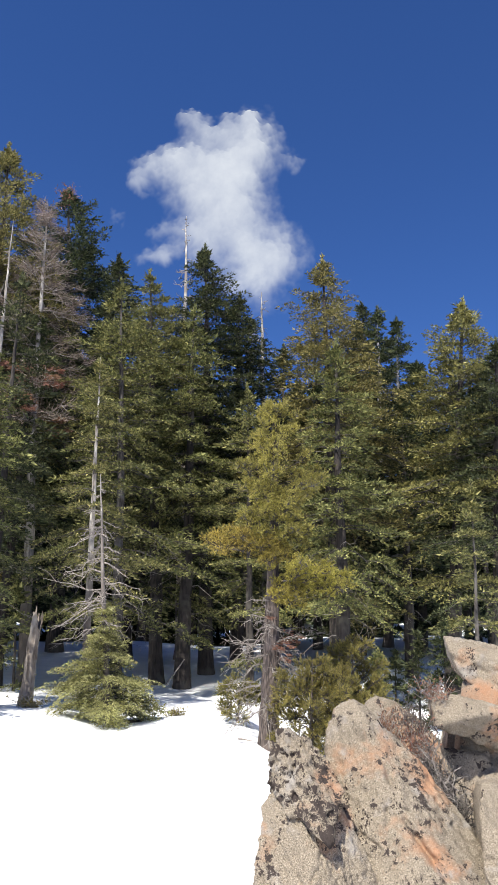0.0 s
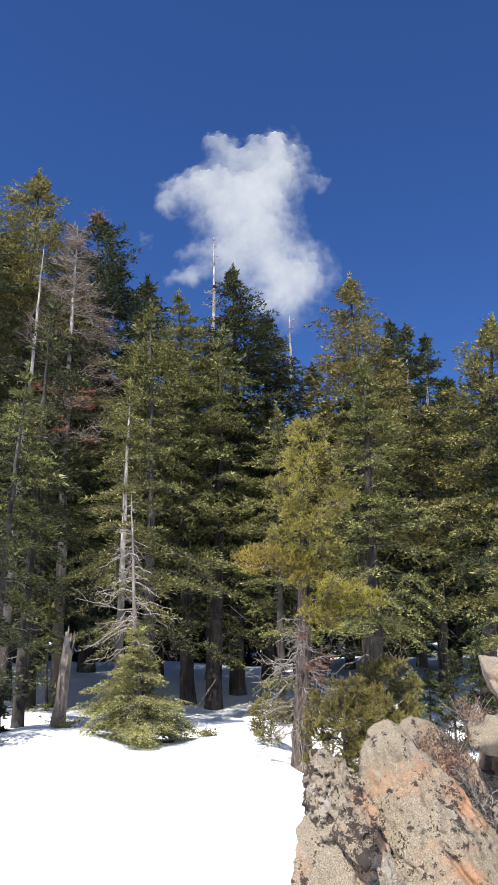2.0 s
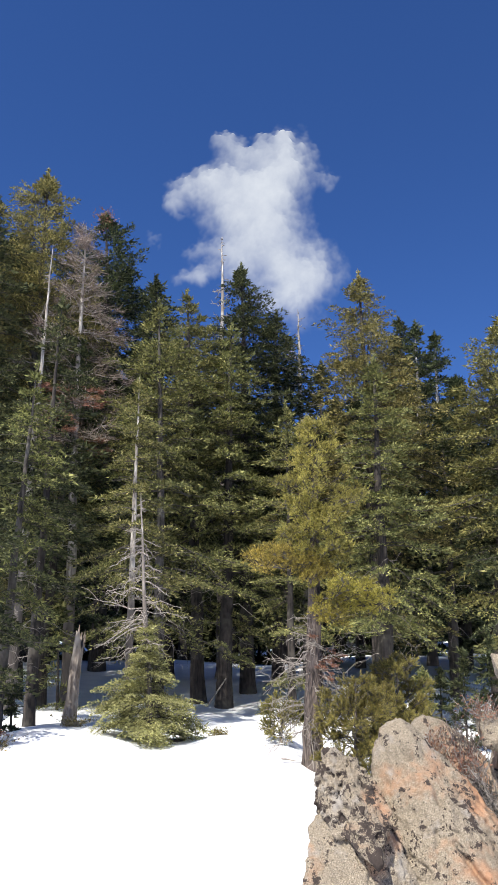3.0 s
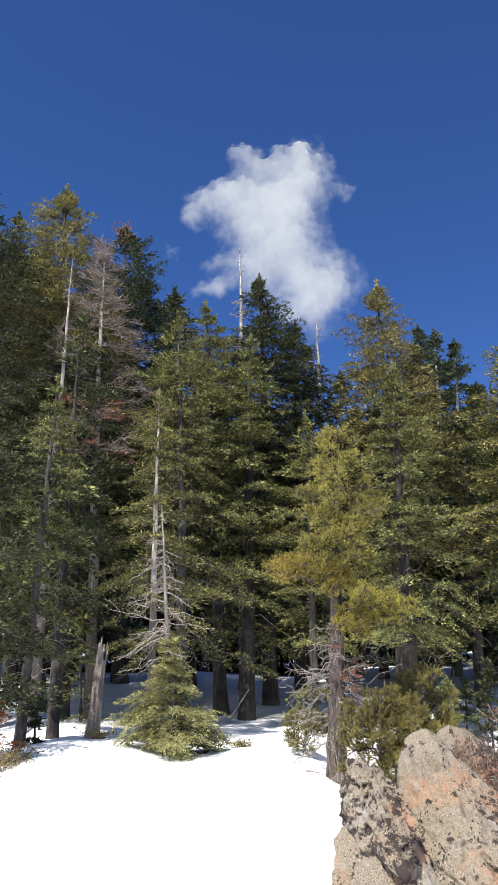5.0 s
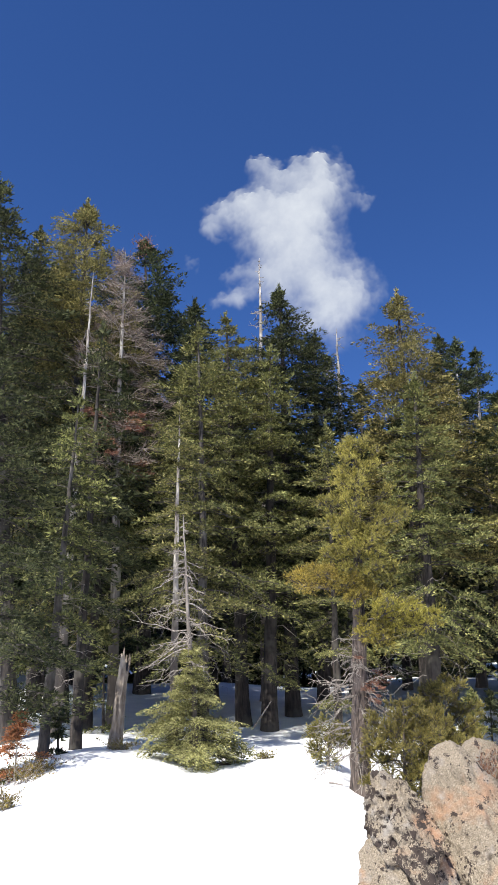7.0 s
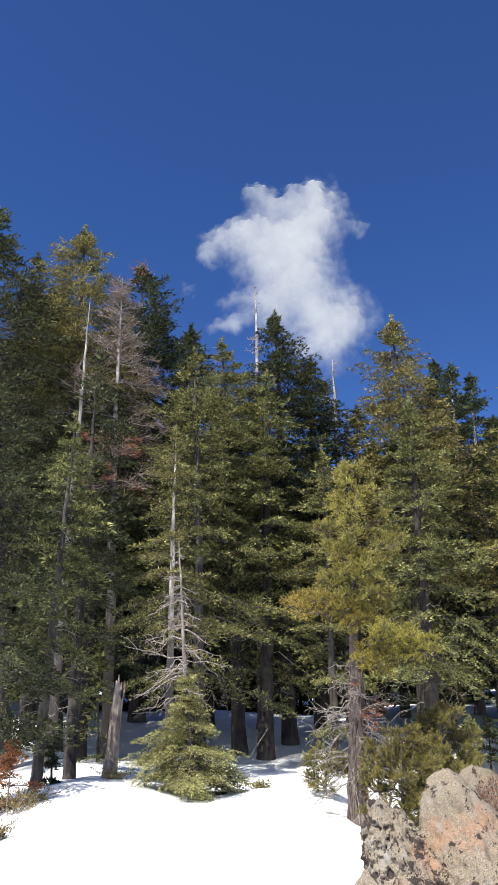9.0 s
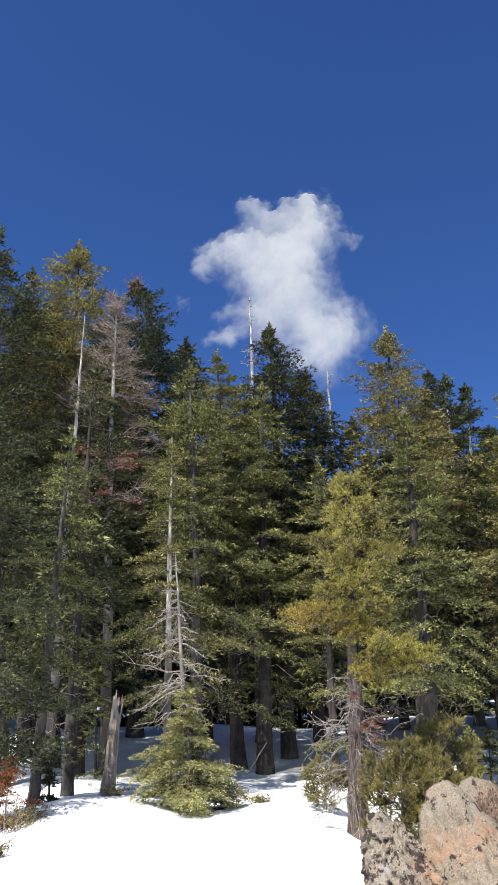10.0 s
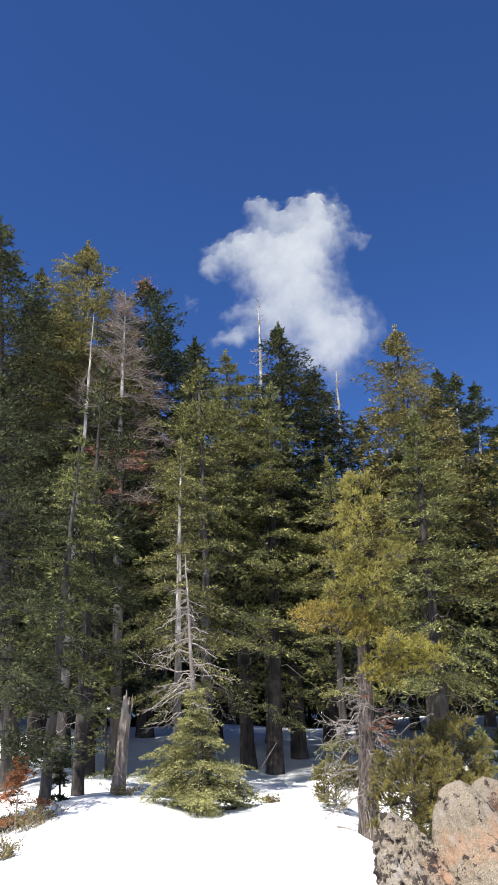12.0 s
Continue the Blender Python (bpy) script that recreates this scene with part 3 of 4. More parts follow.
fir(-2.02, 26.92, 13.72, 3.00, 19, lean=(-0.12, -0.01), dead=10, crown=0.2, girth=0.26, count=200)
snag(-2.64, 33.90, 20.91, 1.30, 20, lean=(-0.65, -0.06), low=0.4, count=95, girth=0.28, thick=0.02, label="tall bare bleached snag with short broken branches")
fir(-1.36, 29.97, 17.62, 4.05, 21, leaf=0.14, lean=(-0.67, -0.04), count=380, crown=0.2, girth=0.28, needle=NEEDLE_DARK_SHADED, ragged=0.4)
fir(-0.27, 32.00, 16.09, 3.90, 22, leaf=0.145, lean=(-0.28, -0.00), count=300, crown=0.2, girth=0.25, needle=NEEDLE_DARK_SHADED)
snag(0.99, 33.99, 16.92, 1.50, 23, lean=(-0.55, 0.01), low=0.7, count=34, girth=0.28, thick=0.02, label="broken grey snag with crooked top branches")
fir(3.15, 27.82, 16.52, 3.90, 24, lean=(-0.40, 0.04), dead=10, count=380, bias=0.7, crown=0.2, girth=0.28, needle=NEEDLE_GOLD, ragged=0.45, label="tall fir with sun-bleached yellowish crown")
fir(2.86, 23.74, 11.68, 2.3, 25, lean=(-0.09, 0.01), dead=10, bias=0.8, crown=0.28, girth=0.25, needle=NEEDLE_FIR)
fir(6.95, 39.39, 18.12, 1.9, 26, wood=BARK_PALE, lean=(-0.07, 0.01), crown=0.2, girth=0.25, needle=NEEDLE_DARK_SHADED, leaf=0.18)
fir(8.66, 43.14, 18.80, 1.7, 27, wood=BARK_PALE, lean=(0.00, -0.00), crown=0.2, girth=0.25, needle=NEEDLE_DARK_SHADED, leaf=0.18)
fir(6.93, 45.48, 20.80, 2.6, 28, lean=(0.02, -0.00), crown=0.2, girth=0.25, needle=NEEDLE_DARK_SHADED, leaf=0.18)
fir(8.07, 37.13, 14.19, 3.30, 29, count=330, lean=(0.32, -0.07), crown=0.28, girth=0.28, needle=NEEDLE_DARK_SHADED, leaf=0.18)
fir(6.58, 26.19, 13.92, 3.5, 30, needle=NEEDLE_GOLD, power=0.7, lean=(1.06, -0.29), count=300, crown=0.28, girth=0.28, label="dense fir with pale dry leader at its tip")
fir(7.61, 24.86, 11.95, 3.60, 31, count=320, lean=(0.68, -0.22), crown=0.3, girth=0.28, needle=NEEDLE_DARK_SHADED)
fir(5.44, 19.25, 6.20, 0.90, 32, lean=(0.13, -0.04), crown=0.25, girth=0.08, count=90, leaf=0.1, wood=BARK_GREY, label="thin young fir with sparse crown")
fir(1.54, 37.97, 15.39, 3.20, 33, leaf=0.17, lean=(0.17, -0.01), crown=0.2, girth=0.22, needle=NEEDLE_DARK_SHADED)
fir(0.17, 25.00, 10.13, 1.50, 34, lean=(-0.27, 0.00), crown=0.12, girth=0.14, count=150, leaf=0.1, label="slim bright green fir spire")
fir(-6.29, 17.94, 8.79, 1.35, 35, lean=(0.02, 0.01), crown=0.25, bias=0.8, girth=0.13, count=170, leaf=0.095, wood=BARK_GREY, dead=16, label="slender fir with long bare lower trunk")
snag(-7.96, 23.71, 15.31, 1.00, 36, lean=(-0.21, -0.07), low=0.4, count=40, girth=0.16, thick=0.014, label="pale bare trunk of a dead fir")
fir(-6.55, 15.70, 9.71, 2.20, 37, lean=(-0.90, -0.41), crown=0.03, girth=0.2, leaf=0.095, needle=NEEDLE_DARK_SHADED)
fir(-9.12, 23.29, 18.87, 3.75, 38, leaf=0.13, lean=(-2.39, -1.08), count=300, crown=0.15, girth=0.26, needle=NEEDLE_DARK_SHADED)
fir(-10.29, 28.20, 19.48, 3.60, 39, leaf=0.14, lean=(-1.70, -0.68), crown=0.2, girth=0.26, needle=NEEDLE_DARK_SHADED)
fir(-6.19, 20.08, 11.62, 1.60, 40, lean=(-0.28, -0.09), crown=0.3, bias=0.8, girth=0.15, count=150, needle=NEEDLE_DARK_SHADED, dead=10)
fir(-7.46, 24.92, 12.54, 3.45, 41, lean=(0.13, 0.04), crown=0.25, bias=0.8, girth=0.2, count=220, needle=NEEDLE_DARK_SHADED, dead=12)

fir(3.4, 38.0, 13.5, 3.2, 51, crown=0.2, girth=0.22, count=300, needle=NEEDLE_DARK_SHADED, leaf=0.17)
fir(10.5, 38.0, 13.5, 3.2, 52, crown=0.2, girth=0.22, count=280, needle=NEEDLE_DARK_SHADED, leaf=0.17)
fir(5.1, 36.0, 13.5, 3.0, 50, crown=0.2, girth=0.22, count=300, needle=NEEDLE_DARK_SHADED, leaf=0.16)
fir(6.07, 30.0, 11.0, 2.7, 49, crown=0.28, girth=0.22, needle=NEEDLE_DARK_SHADED, leaf=0.14, dead=8)

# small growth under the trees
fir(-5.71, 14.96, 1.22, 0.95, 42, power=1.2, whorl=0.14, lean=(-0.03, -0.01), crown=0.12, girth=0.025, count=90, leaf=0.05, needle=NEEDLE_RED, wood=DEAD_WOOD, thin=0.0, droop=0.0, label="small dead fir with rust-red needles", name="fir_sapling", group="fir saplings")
fir(-6.10, 18.54, 1.04, 0.70, 43, whorl=0.22, lean=(-0.12, -0.04), crown=0.05, girth=0.04, count=60, leaf=0.09, needle=NEEDLE_DARK_SHADED, label="dark young fir in the shade", name="fir_sapling", group="fir saplings")
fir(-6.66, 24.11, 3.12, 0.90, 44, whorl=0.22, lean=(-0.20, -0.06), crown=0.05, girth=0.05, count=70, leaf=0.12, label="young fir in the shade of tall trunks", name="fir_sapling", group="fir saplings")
fir(4.54, 21.53, 2.47, 0.90, 45, whorl=0.22, lean=(0.03, -0.01), crown=0.04, girth=0.04, count=70, leaf=0.1, needle=NEEDLE_DARK_SHADED, label="dark young fir in the shade", name="fir_sapling", group="fir saplings")
fir(4.67, 25.58, 1.67, 0.90, 46, whorl=0.22, lean=(0.05, -0.01), crown=0.04, girth=0.04, count=60, leaf=0.11, needle=NEEDLE_DARK_SHADED, label="dark young fir in the shade", name="fir_sapling", group="fir saplings")
fir(4.47, 18.47, 2.72, 0.90, 47, whorl=0.22, lean=(0.05, -0.01), crown=0.04, girth=0.04, count=80, leaf=0.1, needle=NEEDLE_DARK_SHADED, label="dark young fir in the shade", name="fir_sapling", group="fir saplings")
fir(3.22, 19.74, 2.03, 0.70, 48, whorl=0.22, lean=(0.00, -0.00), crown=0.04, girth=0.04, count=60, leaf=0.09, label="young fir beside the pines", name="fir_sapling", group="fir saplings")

def lobe(top, bottom, width, depth, seed, taper=0.75, level=6, boxy=4.5, back=0.35, facets=6, rough=0.072):
    """One rounded, weathered mass of rock between two ends. back: how far its face leans back."""
    rng = random.Random(seed)
    bm = bmesh.new()
    bmesh.ops.create_icosphere(bm, subdivisions=level, radius=1.0)
    top, bottom = Vector(top), Vector(bottom)
    axis = top - bottom
    half = axis.length / 2
    axis.normalize()
    side = axis.cross(Vector((0.0, 1.0, back))).normalized()
    deep = side.cross(axis).normalized()
    if deep.y < 0:
        deep = -deep
    mid = (top + bottom) / 2
    cuts = []
    for _ in range(facets):
        v = Vector((rng.uniform(-1, 1), rng.uniform(-1.0, 0.4), rng.uniform(-1, 1))).normalized()
        cuts.append((v, rng.uniform(0.8, 1.0)))
    off = Vector((seed * 3.7, seed * 1.3, seed * 7.1))
    for v in bm.verts:
        c = v.co / (sum(abs(a) ** boxy for a in v.co)) ** (1 / boxy)
        for d, lim in cuts:
            over = c.dot(d) - lim
            if over > 0:
                c -= d * over * 0.85
        w = 1 + (taper - 1) * (c.z * 0.5 + 0.5)
        p = mid + axis * (c.z * half) + side * (c.x * width / 2 * w) + deep * (c.y * depth / 2 * w)
        n = (side * c.x / width + deep * c.y / depth + axis * c.z / (2 * half)).normalized()
        local = Vector((p.dot(side), p.dot(deep), p.dot(axis) * 0.25))
        bulk = noise.fractal(p * 2.3 + off, 0.9, 2.1, 4)
        strata = abs(noise.fractal(local * 6.0 + off, 0.8, 2.2, 4))
        crack = max(0.0, 0.05 - abs(noise.noise(local * 3.3 + off * 2))) / 0.05
        pit = noise.fractal(p * 16 + off, 0.6, 2.3, 4)
        bent = local * 3.6 + off + noise.noise_vector(local * 4) * 0.35
        near = noise.voronoi(bent)[0]
        split = max(0.0, 0.1 - (near[1] - near[0])) / 0.1
        block = noise.cell(noise.voronoi(bent)[1][0] * 3.7)
        v.co = p + n * (rough * (0.8 * bulk - 0.9 * strata - 0.6 * crack**2 + 0.26 * pit + 0.75 * block - 0.55 * split))
    me = bpy.data.meshes.new("rock")
    bm.to_mesh(me)
    bm.free()
    me.polygons.foreach_set("use_smooth", np.ones(len(me.polygons), bool))
    me.materials.append(ROCK)
    return me


def boulder(name, lobes, label, group="rocks of the outcrop"):
    """A rock; where it has several ribs, each is a part."""
    if len(lobes) == 1:
        return tagged(new(name, lobe(*lobes[0][0], **lobes[0][1])), label, "rock", group)
    thing = tagged(new(name), label, "rock", group)
    for a, k in lobes:
        part("rib", lobe(*a, **k), thing)
    return thing


def slab(profile, y, depth, faces, seed, level=6, back=0.2, edge=30, grooves=(), rough=1.0, dip=(0.62, 0.0, -0.78), mat=None):
    """A block of rock split along its bedding. profile: its outline (x, z) as it stands at y; faces: normals of its front and how far each lies out;
    grooves: cracks (x, z, x, z, width, depth); dip: the way its bedding runs."""
    pts = np.array(profile, float)
    mid = pts.mean(0)
    c = np.array((mid[0], y + depth * 0.42, mid[1]))
    n, h = [(0.0, 1.0, 0.0)], [y + depth - c[1]]
    for p, q in zip(pts, np.roll(pts, -1, 0)):
        e = np.array((q[1] - p[1], p[0] - q[0]))
        e *= np.sign(e @ ((p + q) / 2 - mid)) / np.linalg.norm(e)
        out = unit(np.array((e[0], back, e[1])))
        n.append(out)
        h.append(out @ (np.array((p[0], y, p[1])) - c))
    for (fx, fy, fz), far in faces:
        out = unit(np.array((fx, fy, fz), float))
        n.append(out)
        h.append(out @ (np.array((mid[0], y, mid[1])) - c) + far)
    n, h = np.array(n), np.maximum(h, 0.03)
    bm = bmesh.new()
    bmesh.ops.create_icosphere(bm, subdivisions=level, radius=1.0)
    a = Vector(dip).normalized()
    b = a.cross(Vector((0.2, 1.0, 0.1))).normalized()
    g = a.cross(b)
    off = Vector((seed * 3.7, seed * 1.3, seed * 7.1))
    ways = np.array([v.co[:] for v in bm.verts])
    reach = ((np.maximum(ways @ n.T, 0) / h) ** edge).sum(1) ** (-1 / edge)
    for v, at in zip(bm.verts, c + ways * reach[:, None]):
        p = Vector(at)
        local = Vector((p.dot(a) * 0.22, p.dot(b), p.dot(g)))
        bulk = noise.fractal(p * 2.6 + off, 0.9, 2.1, 3)
        ledge = noise.noise(local * 7 + off)
        strata = abs(noise.fractal(local * 13 + off, 0.7, 2.2, 3))
        bent = local * 5.5 + off + noise.noise_vector(p * 6) * 0.3
        near = noise.voronoi(bent)
        split = max(0.0, 0.09 - (near[0][1] - near[0][0])) / 0.09
        block = noise.cell(near[1][0] * 3.7)
        pit = noise.fractal(p * 22 + off, 0.6, 2.3, 3)
        move = rough * (0.02 * bulk + 0.012 * ledge - 0.022 * strata - 0.007 * split + 0.012 * block + 0.01 * pit)
        for ax, az, bx, bz, wide, deep in grooves:
            t = max(0.0, min(1.0, ((p.x - ax) * (bx - ax) + (p.z - az) * (bz - az)) / ((bx - ax) ** 2 + (bz - az) ** 2)))
            far = math.hypot(p.x - ax - t * (bx - ax), p.z - az - t * (bz - az)) + 0.012 * noise.noise(p * 14)
            move -= deep * math.exp(-((far / wide) ** 2)) * (0.35 + 0.65 * math.sin(math.pi * min(1, t * 1.1 + 0.05)))
        v.co = p + v.co * move
    me = bpy.data.meshes.new("rock")
    bm.to_mesh(me)
    bm.free()
    me.polygons.foreach_set("use_smooth", np.ones(len(me.polygons), bool))
    me.materials.append(mat or ROCK)
    return me


def outcrop(name, blocks, label):
    """A rock of one or several blocks."""
    if len(blocks) == 1:
        return tagged(new(name, slab(*blocks[0][0], **blocks[0][1])), label, "rock", "rocks of the outcrop")
    thing = tagged(new(name), label, "rock", "rocks of the outcrop")
    for args, more in blocks:
        part("rib", slab(*args, **more), thing)
    return thing


outcrop("rock_outcrop", (
    ((((0.5, -0.2), (0.07, 0.2), (0.02, 0.84), (0.03, 1.02), (0.15, 1.14), (0.39, 1.19), (0.66, 0.96), (0.86, 0.4), (0.9, -0.2)), 4.45, 0.7,
      (((-0.45, -0.8, 0.25), 0.06), ((0.35, -0.85, 0.35), 0.05), ((0.0, -0.8, 0.6), 0.12)), 201), dict(level=7, back=0.35, dip=(0.3, 0.0, -0.95))),
    ((((0.16, 1.0), (0.13, 1.27), (0.17, 1.4), (0.29, 1.4), (0.4, 1.31), (0.55, 1.07), (0.45, 0.85)), 4.6, 0.5,
      (((-0.6, -0.75, 0.2), 0.04), ((0.3, -0.8, 0.5), 0.05)), 202), dict(rough=2.1, edge=16, dip=(0.5, 0.0, -0.85), mat=ROCK_CRUST)),
    ((((0.35, 1.2), (0.44, 1.44), (0.49, 1.55), (0.7, 1.58), (1.04, 1.26), (1.29, 0.83), (1.52, 0.4), (1.7, -0.2), (0.75, -0.2), (0.5, 0.9)), 4.8, 0.8,
      (((-0.5, -0.8, 0.3), 0.2), ((0.1, -0.85, 0.5), 0.2), ((0.5, -0.6, 0.6), 0.2)), 203),
     dict(level=7, back=0.3, grooves=((0.87, 0.93, 1.13, 0.57, 0.016, 0.07), (0.8, 1.18, 0.83, 1.08, 0.016, 0.05), (0.66, 1.36, 0.7, 1.32, 0.025, 0.05), (0.82, 0.95, 0.87, 0.86, 0.012, 0.04)))),
    ((((0.68, 1.47), (0.76, 1.62), (0.98, 1.62), (1.2, 1.5), (1.34, 1.1), (1.4, -0.2), (0.7, -0.2)), 5.15, 0.6,
      (((0.2, -0.7, 0.7), 0.1), ((-0.4, -0.8, 0.3), 0.1)), 204), dict(rough=1.3)),
), "pale weathered rock ribs with black and orange lichen")
outcrop("boulder", (
    ((((1.15, 1.55), (1.22, 1.64), (1.31, 1.64), (1.51, 1.56), (1.96, 1.48), (1.92, 1.03), (1.56, 1.2), (1.29, 1.27), (1.18, 1.35)), 5.2, 0.8,
      (((-0.2, -0.85, 0.4), 0.1), ((0.2, -0.6, -0.75), 0.02), ((0.1, -0.6, 0.8), 0.08)), 205), dict(dip=(0.9, 0.0, -0.3))),
), "grey-brown boulder with a dark overhanging side")
outcrop("boulder", (
    ((((1.38, 1.99), (1.45, 2.03), (1.65, 1.98), (2.19, 1.84), (2.14, 1.36), (1.7, 1.5), (1.49, 1.7)), 5.7, 0.8,
      (((-0.3, -0.9, 0.1), 0.05), ((0.0, -0.55, 0.85), 0.06)), 206), dict(dip=(0.9, 0.0, -0.3))),
), "upper wedge-shaped boulder with orange lichen cap")
boulder("boulder", (
    (((1.57, 5.53, 1.24), (1.44, 5.31, -0.46), 1.15, 0.50, 107), dict(taper=0.9, level=5)),
    (((1.88, 5.96, 1.67), (1.68, 5.76, -0.64), 1.00, 0.80, 109), dict(taper=0.85, level=5)),
), "shaded rock at the foot of the boulders")
outcrop("stone", (
    ((((1.12, 1.36), (1.23, 1.31), (1.41, 1.03), (1.55, 0.5), (1.5, -0.2), (1.2, -0.2), (1.2, 1.1)), 5.0, 0.25,
      (((-0.3, -0.9, 0.2), 0.02),), 207), dict(level=5)),
), "narrow split stone leaning under the boulder")
outcrop("stone", (
    ((((1.26, 1.16), (1.33, 1.19), (1.56, 1.19), (1.6, -0.2), (1.25, -0.2), (1.23, 0.99)), 4.45, 0.5,
      (((-0.4, -0.85, 0.3), 0.04), ((0.2, -0.8, 0.5), 0.04)), 208), dict()),
), "small pale stone beside the dead brush")


# ---- cloud ----
def build_cloud():
    """One bright fair-weather cloud, far off: a bulging sheet that thins out towards its ragged rim."""
    at, right, up, span = (-66.36, 1291.87, 856.48), (0.9966, 0.0807, 0.0191), (0.0081, -0.3245, 0.9458), 162.4
    at, right, up = Vector(at), Vector(right), Vector(up)
    ahead = up.cross(right)
    # soft lobes: x, y, half width, half height, weight, on a square two units wide
    puffs = ((0.03, 0.53, 0.5, 0.33, 1.1), (0.33, 0.84, 0.24, 0.27, 0.9), (-0.6, 0.53, 0.33, 0.18, 0.8), (-0.9, 0.29, 0.16, 0.14, 0.55),
             (0.03, 0.05, 0.4, 0.36, 1.15), (0.51, -0.46, 0.4, 0.34, 1.1), (0.42, -0.8, 0.34, 0.16, 0.55), (0.6, -1.05, 0.26, 0.18, 0.16),
             (-0.69, -0.49, 0.24, 0.1, 0.5), (-0.69, -0.22, 0.2, 0.11, 0.3), (-0.27, -0.31, 0.27, 0.2, 0.6), (-0.36, 1.05, 0.17, 0.08, 0.35),
             (-0.15, 0.93, 0.2, 0.12, 0.5), (0.18, 1.02, 0.14, 0.09, 0.45), (0.84, 0.63, 0.15, 0.07, 0.25), (-1.25, -0.15, 0.1, 0.07, 0.2))
    nx, ny = 270, 250
    grid = np.array([((i / (nx - 1) * 2 - 1) * 1.6, (j / (ny - 1) * 2 - 1) * 1.45) for j in range(ny) for i in range(nx)])
    warp, fray, swell = np.zeros((nx * ny, 2)), np.zeros(nx * ny), np.zeros(nx * ny)
    for m, (x, y) in enumerate(grid):
        q = Vector((x, y, 0.0))
        w = noise.noise_vector(q * 1.8) * 0.15 + noise.noise_vector(q * 4.6) * 0.1 + noise.noise_vector(q * 11.0) * 0.06 + noise.noise_vector(q * 26.0) * 0.03
        warp[m], fray[m], swell[m] = (w.x, w.y), noise.fractal(q * 3.4, 0.7, 2.1, 6), noise.noise(q * 4)
    at_x, at_y = (grid + warp).T + np.array(((0.0,), (0.09,)))
    d = sum(k * np.exp(-(((at_x - cx) / sx) ** 2 + ((at_y - cy) / sy) ** 2) * 1.1) for cx, cy, sx, sy, k in puffs)
    d = np.maximum(0.0, d * (1 + 0.5 * fray * np.exp(-0.9 * d)) - 0.08)
    dens = 1 - np.exp(-1.7 * d ** 1.25)
    bulge = np.minimum(1.0, d) * 0.35 * span + span * 0.03 * swell
    v = np.array(at) + np.outer(grid[:, 0] * span, right) + np.outer(grid[:, 1] * span, up) - np.outer(bulge, ahead)
    i = (np.arange(ny - 1)[:, None] * nx + np.arange(nx - 1)).ravel()
    quads = np.stack([i, i + 1, i + nx + 1, i + nx], -1)
    quads = quads[(dens[quads] > 0.004).any(1)]
    used = np.unique(quads)
    remap = np.zeros(nx * ny, int)
    remap[used] = np.arange(len(used))
    mat, n, l, b = material("cloud_vapour")
    mat.surface_render_method = "BLENDED"
    att = n.new("ShaderNodeAttribute")
    att.attribute_name = "thickness"
    fine = texture(n, l, "Noise", 0.03, n.new("ShaderNodeTexCoord").outputs["Object"], 6.0, 0.62)
    loose = n.new("ShaderNodeMapRange")
    loose.inputs[1].default_value, loose.inputs[2].default_value = 0.3, 0.7
    loose.inputs[3].default_value, loose.inputs[4].default_value = 0.88, 1.04
    l.new(fine.outputs[0], loose.inputs[0])
    thin = n.new("ShaderNodeMath")
    thin.operation, thin.use_clamp = "MULTIPLY", True
    l.new(att.outputs["Fac"], thin.inputs[0])
    l.new(loose.outputs[0], thin.inputs[1])
    glow, clear, mx = n.new("ShaderNodeEmission"), n.new("ShaderNodeBsdfTransparent"), n.new("ShaderNodeMixShader")
    glow.inputs[0].default_value, glow.inputs[1].default_value = (0.88, 0.93, 1.0, 1), 0.51
    l.new(thin.outputs[0], mx.inputs[0])
    l.new(clear.outputs[0], mx.inputs[1])
    l.new(glow.outputs[0], mx.inputs[2])
    l.new(mx.outputs[0], n["Material Output"].inputs[0])
    me = mesh("cloud", [(v[used], remap[quads])], mat, True)
    me.attributes.new("thickness", "FLOAT", "POINT").data.foreach_set("value", dens[used])
    tagged(new("cloud", me), "single ragged white fair-weather cloud above the wood", "cloud", kind="structure")


build_cloud()


